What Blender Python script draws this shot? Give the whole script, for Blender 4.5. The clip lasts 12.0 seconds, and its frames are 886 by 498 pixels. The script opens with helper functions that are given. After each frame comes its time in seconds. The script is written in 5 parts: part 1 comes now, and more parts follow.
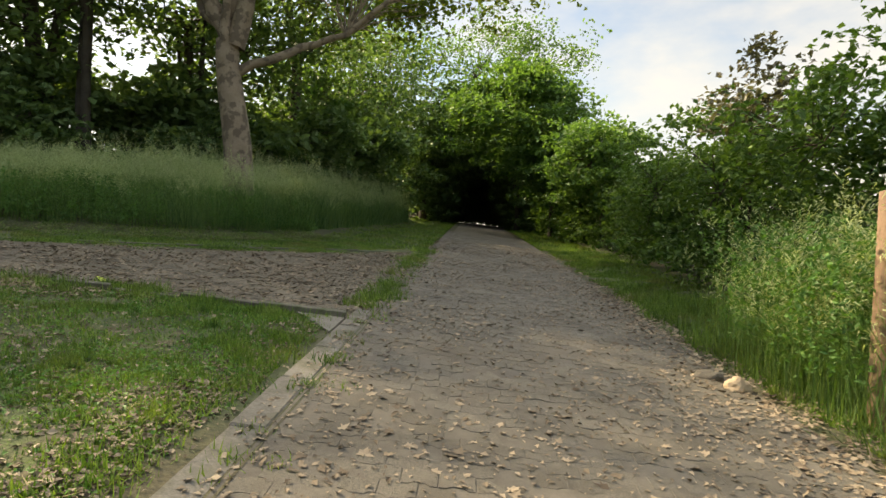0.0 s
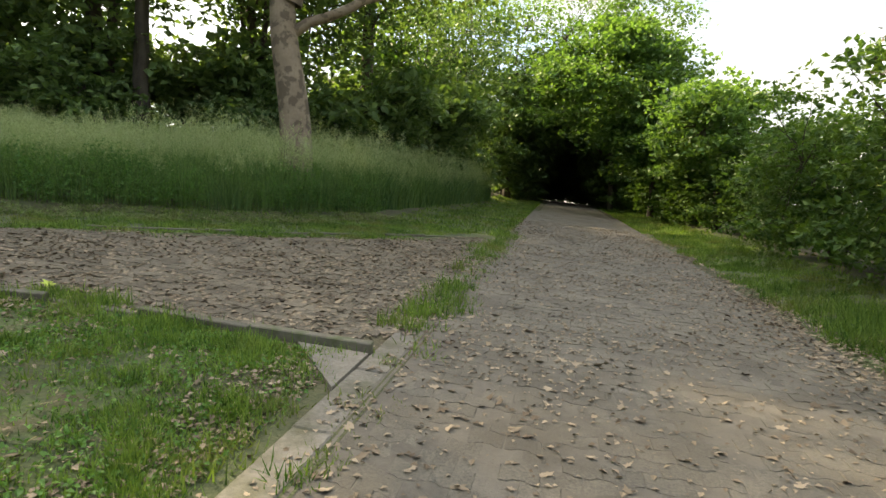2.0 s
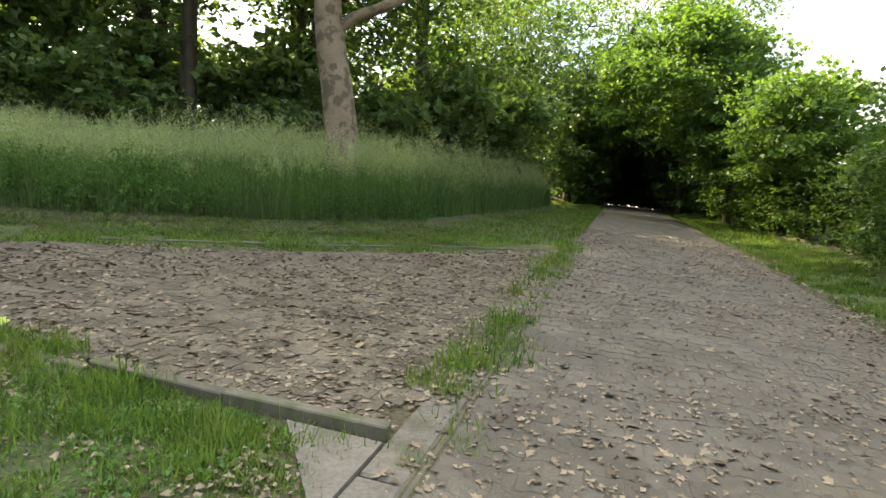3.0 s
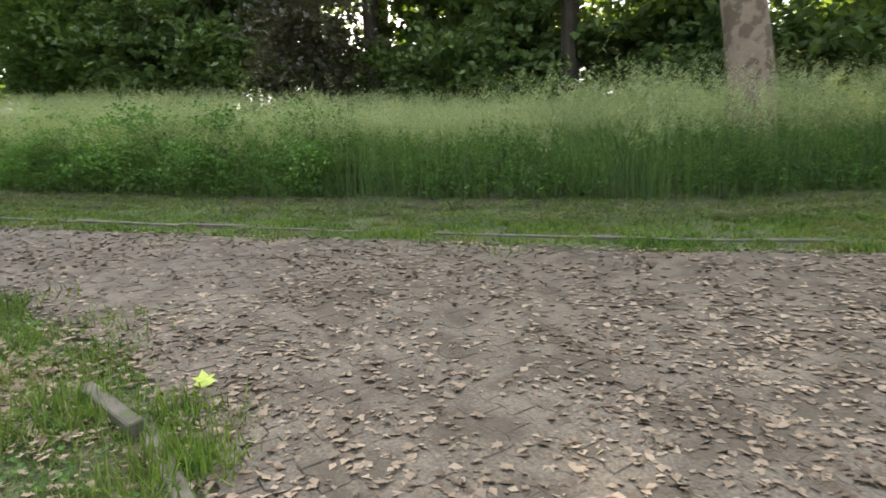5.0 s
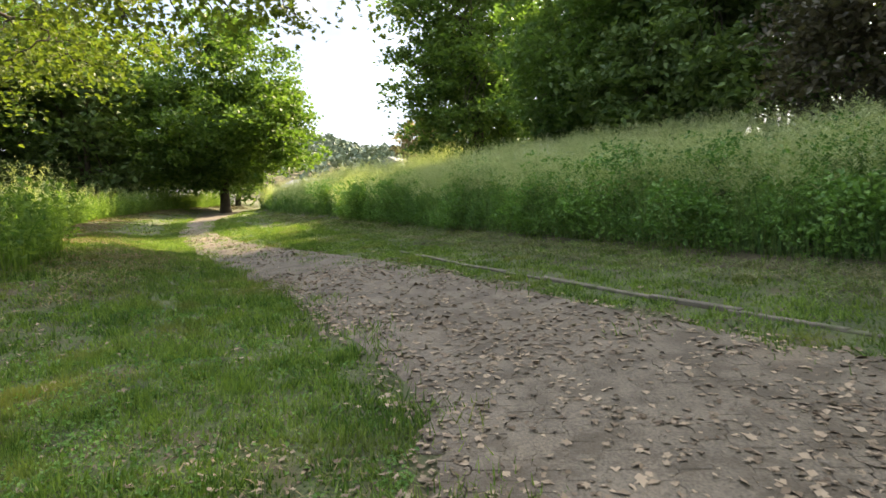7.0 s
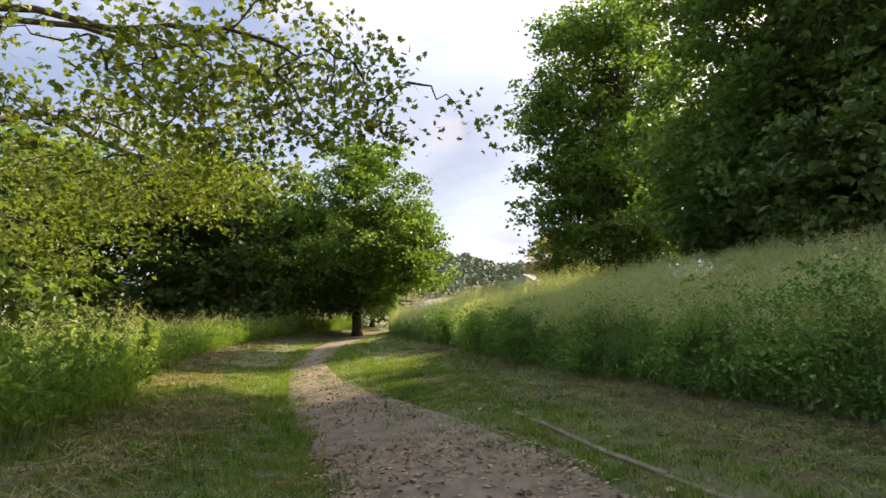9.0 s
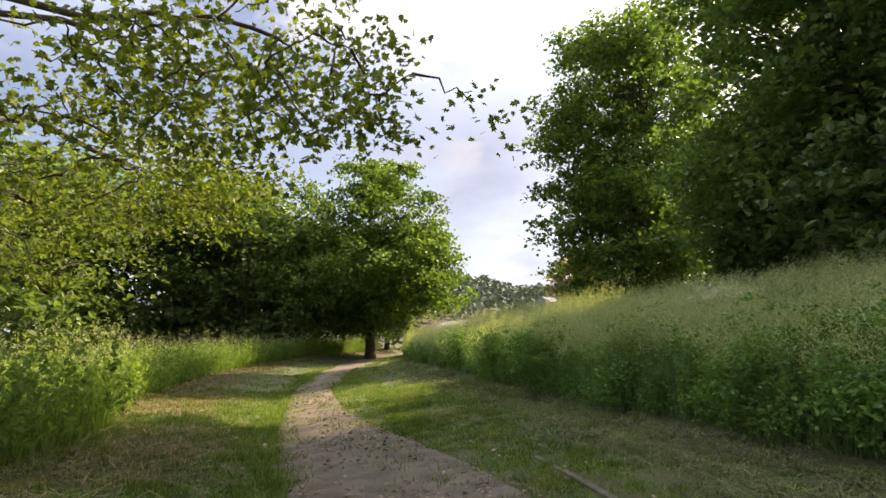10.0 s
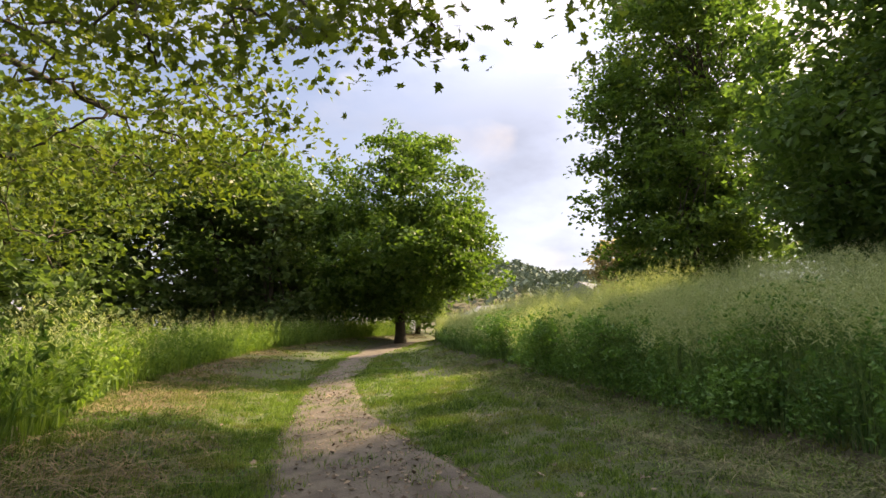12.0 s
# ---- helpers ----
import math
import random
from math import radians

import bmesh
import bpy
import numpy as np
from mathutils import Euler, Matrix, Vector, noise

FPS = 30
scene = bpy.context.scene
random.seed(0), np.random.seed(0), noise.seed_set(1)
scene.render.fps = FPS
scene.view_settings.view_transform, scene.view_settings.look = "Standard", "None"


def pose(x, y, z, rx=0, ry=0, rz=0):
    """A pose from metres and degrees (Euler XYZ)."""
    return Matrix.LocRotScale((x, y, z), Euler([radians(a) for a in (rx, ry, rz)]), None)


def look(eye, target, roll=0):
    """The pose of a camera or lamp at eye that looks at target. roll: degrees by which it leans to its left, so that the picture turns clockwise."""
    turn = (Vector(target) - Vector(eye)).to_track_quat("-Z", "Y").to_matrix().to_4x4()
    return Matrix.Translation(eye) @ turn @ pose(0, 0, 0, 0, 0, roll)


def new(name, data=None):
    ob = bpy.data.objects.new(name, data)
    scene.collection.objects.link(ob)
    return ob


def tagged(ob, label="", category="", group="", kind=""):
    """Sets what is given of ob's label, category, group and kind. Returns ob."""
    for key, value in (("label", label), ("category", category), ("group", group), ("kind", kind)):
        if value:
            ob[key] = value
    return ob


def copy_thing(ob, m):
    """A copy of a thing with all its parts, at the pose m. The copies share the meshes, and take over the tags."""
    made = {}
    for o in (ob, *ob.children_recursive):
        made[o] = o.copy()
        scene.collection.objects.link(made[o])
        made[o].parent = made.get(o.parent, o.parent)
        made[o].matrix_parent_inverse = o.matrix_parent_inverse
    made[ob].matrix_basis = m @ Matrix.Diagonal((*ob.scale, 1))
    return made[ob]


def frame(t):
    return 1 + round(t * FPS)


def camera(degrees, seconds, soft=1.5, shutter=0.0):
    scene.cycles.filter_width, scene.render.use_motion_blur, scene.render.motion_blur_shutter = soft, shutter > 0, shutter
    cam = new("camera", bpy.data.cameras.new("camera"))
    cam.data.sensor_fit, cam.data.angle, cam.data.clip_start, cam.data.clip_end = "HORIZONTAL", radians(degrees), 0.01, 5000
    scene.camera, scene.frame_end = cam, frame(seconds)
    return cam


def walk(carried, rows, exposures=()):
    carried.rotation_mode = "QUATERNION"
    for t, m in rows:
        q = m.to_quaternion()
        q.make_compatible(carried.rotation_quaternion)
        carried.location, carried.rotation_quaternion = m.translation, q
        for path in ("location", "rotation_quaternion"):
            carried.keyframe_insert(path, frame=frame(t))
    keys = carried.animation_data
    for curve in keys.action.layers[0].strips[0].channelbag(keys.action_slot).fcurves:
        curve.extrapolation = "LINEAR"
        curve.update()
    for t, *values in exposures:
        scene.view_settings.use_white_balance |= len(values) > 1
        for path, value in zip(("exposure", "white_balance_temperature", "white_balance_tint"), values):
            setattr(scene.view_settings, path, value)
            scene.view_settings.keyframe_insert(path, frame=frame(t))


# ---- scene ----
cam = camera(73.3, 12.0, 1.5, 0.12)
METRES, EYE, TILT, LEAN, TURN = 15.957, 1.5, 3.15, 6.3, 2.3
ROWS = [
    (0.0, 0.0, 0.0, 0.0, 0.53, -4.5, -6.74),
    (0.5, 0.0057, 0.0361, 0.0011, 5.44, -7.21, -5.63),
    (1.0, 0.0024, 0.08, -0.0004, 6.85, -7.43, -5.72),
    (1.5, 0.004, 0.124, -0.0003, 6.92, -7.33, -6.14),
    (2.0, 0.0007, 0.1644, -0.004, 8.72, -7.49, -6.12),
    (2.5, -0.0044, 0.207, -0.0038, 10.65, -7.48, -6.03),
    (4.5, -0.0441, 0.3749, -0.0013, 38.56, -11.4, -2.04),
    (5.0, -0.064, 0.4068, -0.0033, 51.51, -12.85, 0.75),
    (5.5, -0.0876, 0.4312, -0.0043, 66.94, -13.78, 2.9),
    (6.0, -0.1209, 0.4455, -0.0039, 79.6, -14.55, 4.45),
    (6.5, -0.16, 0.4606, -0.0004, 88.91, -12.43, 5.18),
    (7.0, -0.2024, 0.4623, 0.0024, 97.09, -7.8, 5.49),
    (7.5, -0.2431, 0.4649, 0.0028, 103.26, -4.57, 6.47),
    (9.5, -0.4068, 0.4486, 0.0172, 111.36, 6.38, 6.46),
    (10.0, -0.4463, 0.437, 0.014, 112.01, 7.09, 6.13),
    (10.5, -0.4826, 0.4203, 0.0114, 111.99, 7.34, 5.74),
    (11.0, -0.5216, 0.3984, 0.0087, 112.27, 7.37, 5.39),
    (11.5, -0.5607, 0.379, 0.01, 113.17, 6.85, 5.23),
    (12.0, -0.6, 0.3563, 0.0109, 114.96, 5.93, 5.3),
]
EXPOSURES = [(0.0, 1.7, 7600, 8), (2.5, 2.35, 7500, 8), (4.5, 2.75, 7200, 14), (5.5, 2.65, 7100, 16), (6.5, 2.45, 7200, 14), (7.5, 2.1, 7300, 13), (9.5, 1.65, 7500, 21), (12.0, 1.65, 7600, 21)]
walk(cam, [(t, pose(0, 0, EYE, TILT, LEAN, TURN) @ pose(METRES * x, METRES * y, METRES * z, 90 + pitch, roll, yaw)) for t, x, y, z, yaw, pitch, roll in ROWS], EXPOSURES)

# ---- light ----
SUN_YAW, SUN_UP = 62.0, 40.0          # degrees: turn of the sun about z from +y, height over the horizon
to_sun = Vector((-math.sin(radians(SUN_YAW)) * math.cos(radians(SUN_UP)), math.cos(radians(SUN_YAW)) * math.cos(radians(SUN_UP)), math.sin(radians(SUN_UP))))
sun = new("sun", bpy.data.lights.new("sun", "SUN"))
sun.data.energy, sun.data.angle, sun.data.color = 5.0, radians(1.2), (1.0, 0.86, 0.64)
sun.matrix_world = look((0, 0, 60), Vector((0, 0, 60)) - to_sun)

world = bpy.data.worlds.new("world")
scene.world = world
world.use_nodes = True
wt = world.node_tree
wt.nodes.clear()


def wnode(kind, **values):
    n = wt.nodes.new(kind)
    for k, v in values.items():
        n.inputs[k].default_value = v
    return n


sky = wt.nodes.new("ShaderNodeTexSky")
sky.sky_type, sky.sun_disc = "NISHITA", False
sky.sun_elevation, sky.sun_rotation = radians(SUN_UP), radians(-SUN_YAW)
sky.dust_density = 2.0
w_co = wt.nodes.new("ShaderNodeTexCoord")
w_map = wt.nodes.new("ShaderNodeMapping")
w_map.inputs["Scale"].default_value = (1.0, 1.0, 2.2)
w_map.inputs["Location"].default_value = (0.35, 0.1, 0.2)
w_noise = wnode("ShaderNodeTexNoise", Scale=2.6, Detail=6.0, Roughness=0.55)
w_ramp = wt.nodes.new("ShaderNodeValToRGB")
w_ramp.color_ramp.elements[0].position, w_ramp.color_ramp.elements[1].position = 0.41, 0.7
w_haze = wt.nodes.new("ShaderNodeSeparateXYZ")
w_low = wt.nodes.new("ShaderNodeMapRange")
w_low.inputs["From Min"].default_value, w_low.inputs["From Max"].default_value = 0.24, 0.05
w_max = wt.nodes.new("ShaderNodeMath")
w_max.operation = "MAXIMUM"
w_mix = wt.nodes.new("ShaderNodeMix")
w_mix.data_type = "RGBA"
w_bg = wnode("ShaderNodeBackground", Strength=0.072)
w_out = wt.nodes.new("ShaderNodeOutputWorld")
wt.links.new(w_co.outputs["Generated"], w_map.inputs["Vector"])
wt.links.new(w_map.outputs["Vector"], w_noise.inputs["Vector"])
wt.links.new(w_noise.outputs["Fac"], w_ramp.inputs["Fac"])
w_base = wnode("ShaderNodeTexNoise", Scale=3.4, Detail=5.0, Roughness=0.5, Distortion=0.3)
w_tone = wt.nodes.new("ShaderNodeValToRGB")
w_tone.color_ramp.elements[0].position, w_tone.color_ramp.elements[1].position = 0.33, 0.56
w_cloud = wt.nodes.new("ShaderNodeMix")
w_cloud.data_type = "RGBA"
w_cloud.inputs["A"].default_value = (8.3, 8.0, 7.6, 1)
w_cloud.inputs["B"].default_value = (3.9, 4.8, 6.4, 1)
wt.links.new(w_map.outputs["Vector"], w_base.inputs["Vector"])
wt.links.new(w_base.outputs["Fac"], w_tone.inputs["Fac"])
w_north = wt.nodes.new("ShaderNodeMapRange")    # the veil closes to white in the north
w_north.inputs["From Min"].default_value, w_north.inputs["From Max"].default_value = 0.0, 0.5
w_north.inputs["To Min"].default_value, w_north.inputs["To Max"].default_value = 1.0, 0.0
w_open = wt.nodes.new("ShaderNodeMath")
w_open.operation = "MULTIPLY"
wt.links.new(w_haze.outputs["Y"], w_north.inputs["Value"])
wt.links.new(w_tone.outputs["Color"], w_open.inputs[0])
wt.links.new(w_north.outputs["Result"], w_open.inputs[1])
wt.links.new(w_open.outputs[0], w_cloud.inputs["Factor"])
w_zen = wt.nodes.new("ShaderNodeMapRange")      # veiled sky: brighter towards the zenith
w_zen.inputs["From Min"].default_value, w_zen.inputs["From Max"].default_value = 0.36, 0.95
w_zen.inputs["To Min"].default_value, w_zen.inputs["To Max"].default_value = 0.58, 3.2
w_lit = wt.nodes.new("ShaderNodeVectorMath")
w_lit.operation = "SCALE"
wt.links.new(w_haze.outputs["Z"], w_zen.inputs["Value"])
wt.links.new(w_cloud.outputs["Result"], w_lit.inputs[0])
wt.links.new(w_zen.outputs["Result"], w_lit.inputs["Scale"])
wt.links.new(w_lit.outputs["Vector"], w_mix.inputs["B"])
wt.links.new(w_co.outputs["Generated"], w_haze.inputs["Vector"])
wt.links.new(w_haze.outputs["Z"], w_low.inputs["Value"])
wt.links.new(w_low.outputs["Result"], w_max.inputs[0])
wt.links.new(w_ramp.outputs["Color"], w_max.inputs[1])
wt.links.new(w_max.outputs["Value"], w_mix.inputs["Factor"])
wt.links.new(sky.outputs["Color"], w_mix.inputs["A"])
wt.links.new(w_mix.outputs["Result"], w_bg.inputs["Color"])
wt.links.new(w_bg.outputs["Background"], w_out.inputs["Surface"])


# ---- materials ----
def material(name, dark, light, scale=8.0, rough=0.85, bump=0.3, bump_scale=60.0, island=0.0, per_object=0.0, through_light=0.0, fine=None, gloss=0.5, patch=None, patch_scale=1.0, patch_at=(0.5, 0.62), grain=0.6):
    """Two noise scales between two colours; island / per_object: how far single pieces differ; through_light: share of light let through (leaves); patch: a third colour in large spots."""
    m = bpy.data.materials.new(name)
    m.use_nodes = True
    t = m.node_tree
    t.nodes.clear()
    L = t.links.new
    co = t.nodes.new("ShaderNodeNewGeometry")
    n1 = t.nodes.new("ShaderNodeTexNoise")
    n1.inputs["Scale"].default_value, n1.inputs["Detail"].default_value = scale, 5.0
    n2 = t.nodes.new("ShaderNodeTexNoise")
    n2.inputs["Scale"].default_value, n2.inputs["Detail"].default_value = fine or scale * 9, 3.0
    L(co.outputs["Position"], n1.inputs["Vector"])
    L(co.outputs["Position"], n2.inputs["Vector"])
    mean = t.nodes.new("ShaderNodeMath")
    mean.operation = "MULTIPLY_ADD"
    L(n2.outputs["Fac"], mean.inputs[0])
    mean.inputs[1].default_value = grain
    sub = t.nodes.new("ShaderNodeMath")
    sub.operation = "MULTIPLY_ADD"
    L(n1.outputs["Fac"], sub.inputs[0])
    sub.inputs[1].default_value, sub.inputs[2].default_value = 1.4, -0.2 - grain / 2
    L(sub.outputs[0], mean.inputs[2])
    fac = mean.outputs[0]
    for source, amount in (("ShaderNodeNewGeometry", island), ("ShaderNodeObjectInfo", per_object)):
        if amount:
            g = t.nodes.new(source)
            r = t.nodes.new("ShaderNodeMath")
            r.operation = "MULTIPLY_ADD"
            L(g.outputs["Random Per Island" if source.endswith("Geometry") else "Random"], r.inputs[0])
            r.inputs[1].default_value = amount * 2
            a = t.nodes.new("ShaderNodeMath")
            a.operation = "ADD"
            a.inputs[1].default_value = -amount
            L(fac, a.inputs[0])
            L(a.outputs[0], r.inputs[2])
            fac = r.outputs[0]
    mix = t.nodes.new("ShaderNodeMix")
    mix.data_type, mix.clamp_factor = "RGBA", True
    L(fac, mix.inputs["Factor"])
    mix.inputs["A"].default_value, mix.inputs["B"].default_value = (*dark, 1), (*light, 1)
    colour = mix.outputs["Result"]
    if patch:
        n3 = t.nodes.new("ShaderNodeTexNoise")
        n3.inputs["Scale"].default_value, n3.inputs["Detail"].default_value = patch_scale, 4.0
        L(co.outputs["Position"], n3.inputs["Vector"])
        r3 = t.nodes.new("ShaderNodeMapRange")
        r3.inputs["From Min"].default_value, r3.inputs["From Max"].default_value = patch_at
        r3.inputs["To Max"].default_value = 0.7
        L(n3.outputs["Fac"], r3.inputs["Value"])
        m3 = t.nodes.new("ShaderNodeMix")
        m3.data_type = "RGBA"
        L(r3.outputs["Result"], m3.inputs["Factor"])
        L(colour, m3.inputs["A"])
        m3.inputs["B"].default_value = (*patch, 1)
        colour = m3.outputs["Result"]
    p = t.nodes.new("ShaderNodeBsdfPrincipled")
    p.inputs["Roughness"].default_value, p.inputs["Specular IOR Level"].default_value = rough, gloss
    L(colour, p.inputs["Base Color"])
    if bump:
        n4 = t.nodes.new("ShaderNodeTexNoise")
        n4.inputs["Scale"].default_value, n4.inputs["Detail"].default_value = bump_scale, 4.0
        L(co.outputs["Position"], n4.inputs["Vector"])
        b = t.nodes.new("ShaderNodeBump")
        b.inputs["Strength"].default_value, b.inputs["Distance"].default_value = bump, 0.01
        L(n4.outputs["Fac"], b.inputs["Height"])
        L(b.outputs["Normal"], p.inputs["Normal"])
    out = t.nodes.new("ShaderNodeOutputMaterial")
    if through_light:
        tr = t.nodes.new("ShaderNodeBsdfTranslucent")
        warm = t.nodes.new("ShaderNodeMix")
        warm.data_type, warm.blend_type = "RGBA", "MULTIPLY"
        warm.inputs["Factor"].default_value = 1.0
        L(colour, warm.inputs["A"])
        warm.inputs["B"].default_value = (1.7, 1.8, 0.7, 1)
        L(warm.outputs["Result"], tr.inputs["Color"])
        ms = t.nodes.new("ShaderNodeMixShader")
        ms.inputs["Fac"].default_value = through_light
        L(p.outputs[0], ms.inputs[1])
        L(tr.outputs[0], ms.inputs[2])
        L(ms.outputs[0], out.inputs["Surface"])
    else:
        L(p.outputs[0], out.inputs["Surface"])
    return m


GROUND = material("earth_and_moss", (0.045, 0.038, 0.022), (0.115, 0.1, 0.05), 1.2, 0.95, 1.0, 45, fine=28, grain=2.6, patch=(0.045, 0.066, 0.02), patch_scale=0.6, patch_at=(0.42, 0.6))
THATCH = material("grass_thatch_and_moss", (0.03, 0.044, 0.014), (0.088, 0.112, 0.034), 1.6, 0.95, 1.0, 55, fine=34, grain=2.6, patch=(0.085, 0.07, 0.036), patch_scale=2.6, patch_at=(0.52, 0.64))
PAVER = material("grey_concrete_paver", (0.078, 0.068, 0.051), (0.166, 0.144, 0.108), 1.6, 0.72, 0.8, 120, per_object=0.11, island=0.11, fine=70, grain=2.0, patch=(0.07, 0.058, 0.04), patch_scale=1.7, patch_at=(0.42, 0.64))
BED = material("dirty_sand", (0.075, 0.065, 0.05), (0.16, 0.14, 0.11), 4, 0.95, 0.6, 90)
GRAVEL = material("trodden_gravel", (0.08, 0.065, 0.044), (0.182, 0.153, 0.11), 2.4, 0.78, 1.0, 60, fine=55, grain=2.2, patch=(0.06, 0.047, 0.028), patch_scale=3.2, patch_at=(0.46, 0.6))
CONCRETE = material("weathered_concrete", (0.105, 0.094, 0.074), (0.21, 0.19, 0.155), 4, 0.92, 0.6, 90, fine=40, grain=1.6, per_object=0.15, patch=(0.075, 0.075, 0.035), patch_scale=3.0, patch_at=(0.5, 0.68))
EDGING = material("mossy_concrete_edging", (0.07, 0.063, 0.046), (0.185, 0.165, 0.125), 6, 0.95, 0.5, 90, per_object=0.15, patch=(0.07, 0.09, 0.03), patch_scale=5, patch_at=(0.48, 0.62))
LAWN = material("short_grass", (0.034, 0.082, 0.015), (0.168, 0.25, 0.053), 0.9, 0.6, 0, island=0.45, grain=1.5, through_light=0.3, gloss=0.2, patch=(0.17, 0.17, 0.06), patch_scale=1.1, patch_at=(0.52, 0.7))
MEADOW = material("meadow_grass", (0.085, 0.155, 0.05), (0.235, 0.32, 0.115), 0.5, 0.6, 0, island=0.35, through_light=0.3, gloss=0.2)
MEADOW_LOW = material("meadow_grass_leaves", (0.045, 0.1, 0.034), (0.14, 0.22, 0.075), 0.5, 0.6, 0, island=0.35, through_light=0.3, gloss=0.2)
SEED = material("grass_seed_heads", (0.25, 0.3, 0.15), (0.42, 0.46, 0.27), 0.6, 0.8, 0, island=0.3, through_light=0.3, gloss=0.1)
WEED = material("nettle_leaves", (0.042, 0.115, 0.026), (0.14, 0.26, 0.06), 0.8, 0.55, 0, island=0.35, through_light=0.3, gloss=0.3)
HAY = material("mown_hay", (0.15, 0.12, 0.06), (0.32, 0.27, 0.15), 0.8, 0.9, 0, island=0.35, gloss=0.1)
HAY_GREEN = material("wilted_green_hay", (0.11, 0.125, 0.052), (0.29, 0.285, 0.15), 0.8, 0.9, 0, island=0.35, gloss=0.1)
LITTER = material("dry_fallen_leaves", (0.1, 0.073, 0.047), (0.34, 0.27, 0.185), 1.5, 0.75, 0, island=0.5, gloss=0.3)
LEAF_PLANE = material("plane_tree_leaves", (0.045, 0.075, 0.016), (0.13, 0.165, 0.036), 0.5, 0.5, 0, island=0.35, through_light=0.38, gloss=0.2)
LEAF_DARK = material("dark_wood_leaves", (0.046, 0.088, 0.032), (0.15, 0.22, 0.08), 0.35, 0.5, 0, island=0.35, through_light=0.3, gloss=0.2)
LEAF_BRIGHT = material("fresh_green_leaves", (0.045, 0.095, 0.028), (0.125, 0.205, 0.062), 0.4, 0.5, 0, island=0.35, through_light=0.38, gloss=0.2)
LEAF_HEDGE = material("hedge_leaves", (0.03, 0.068, 0.017), (0.108, 0.175, 0.044), 0.6, 0.5, 0, island=0.35, through_light=0.33, gloss=0.2)
LEAF_PALE = material("pale_reddish_leaves", (0.18, 0.14, 0.09), (0.34, 0.29, 0.2), 0.6, 0.6, 0, island=0.3, through_light=0.3)
# distance haze is mixed into this leaf colour, so it is paler and greyer
LEAF_FAR = material("haze_tinted_leaves", (0.1, 0.14, 0.1), (0.2, 0.25, 0.18), 0.05, 0.8, 0, island=0.3, gloss=0.1)
BARK = material("dark_bark", (0.03, 0.024, 0.017), (0.085, 0.07, 0.05), 3, 0.95, 0.9, 30)
BARK_PLANE = material("flaking_plane_bark", (0.16, 0.115, 0.075), (0.31, 0.245, 0.17), 2.4, 0.85, 0.6, 18, fine=14, patch=(0.075, 0.055, 0.035), patch_scale=4, patch_at=(0.5, 0.56))
STEM = material("green_stems", (0.06, 0.09, 0.03), (0.12, 0.15, 0.06), 2, 0.7, 0, island=0.2)
WALL = material("pale_render", (0.6, 0.58, 0.54), (0.75, 0.73, 0.7), 0.7, 0.9, 0.1, 20)
ROOF = material("grey_roof_sheet", (0.15, 0.16, 0.18), (0.22, 0.23, 0.25), 0.5, 0.95, 0.1, 20)
POST = material("weathered_wood", (0.15, 0.09, 0.055), (0.25, 0.165, 0.1), 4, 0.85, 0.5, 40)
STONE = material("sandstone_lump", (0.3, 0.22, 0.14), (0.46, 0.36, 0.24), 6, 0.9, 0.5, 40)
LEAF_MID = material("maple_leaves", (0.038, 0.083, 0.021), (0.125, 0.2, 0.05), 0.4, 0.5, 0, island=0.4, through_light=0.36, gloss=0.2)
# sunshine on the left growth mixed into its colour, with its own yellowish tops
SUNLIT_WEED = material("sunlit_yellow_weeds", (0.06, 0.125, 0.028), (0.175, 0.255, 0.064), 0.7, 0.6, 0, island=0.4, through_light=0.4, gloss=0.2)
LEAF_COPPER = material("copper_leaves", (0.046, 0.044, 0.032), (0.13, 0.12, 0.08), 0.5, 0.5, 0, island=0.35, through_light=0.25)
YELLOW = material("fresh_yellow_green_leaf", (0.4, 0.5, 0.08), (0.5, 0.6, 0.12), 6, 0.5, 0, through_light=0.3)
GLASS = material("dark_window_glass", (0.02, 0.025, 0.03), (0.04, 0.045, 0.05), 1, 0.1, 0)

# ---- the lie of the land ----
BASE = pose(0, 0, EYE, TILT, LEAN, TURN) @ pose(0, 0, -EYE, 0, 0, -TURN)
B3 = np.array(BASE)[:3]

NEAR_EDGE = [(-1.2, 6.8), (-5.0, 6.8), (-6.3, 6.5), (-7.8, 5.8), (-10.8, 3.8), (-13.6, 1.3), (-17.0, -1.5), (-24.0, -6.7), (-33.0, -12.2), (-46.0, -18.4), (-58.0, -21.0)]
FAR_EDGE = [(-1.2, 17.5), (-2.6, 14.6), (-4.9, 11.9), (-6.9, 10.2), (-9.3, 8.1), (-12.2, 5.8), (-14.1, 4.1), (-16.0, 2.0), (-18.8, -1.0), (-24.0, -5.0), (-32.6, -9.8), (-47.0, -15.7), (-58.0, -18.2)]
KERB_FAR = [(-2.2, 15.6), (-5.2, 12.3), (-6.9, 10.8), (-8.9, 9.0), (-12.5, 6.0), (-14.6, 4.5)]
BANK = [(-60.0, -17.0), (-45.0, -13.6), (-33.0, -6.5), (-24.6, -0.2), (-17.6, 4.9), (-12.6, 8.9), (-9.5, 11.6), (-6.6, 14.5), (-5.0, 18.6), (-4.2, 27.0), (-3.7, 36.0), (-3.9, 50.0), (-3.9, 70.0)]
LEFT_WEEDS = [(-3.5, -6.0), (-6.5, -1.8), (-9.2, -0.3), (-11.0, -0.5), (-13.6, -2.1), (-17.5, -6.5), (-24.0, -11.5), (-31.0, -16.0), (-45.0, -20.5), (-58.0, -23.0)]
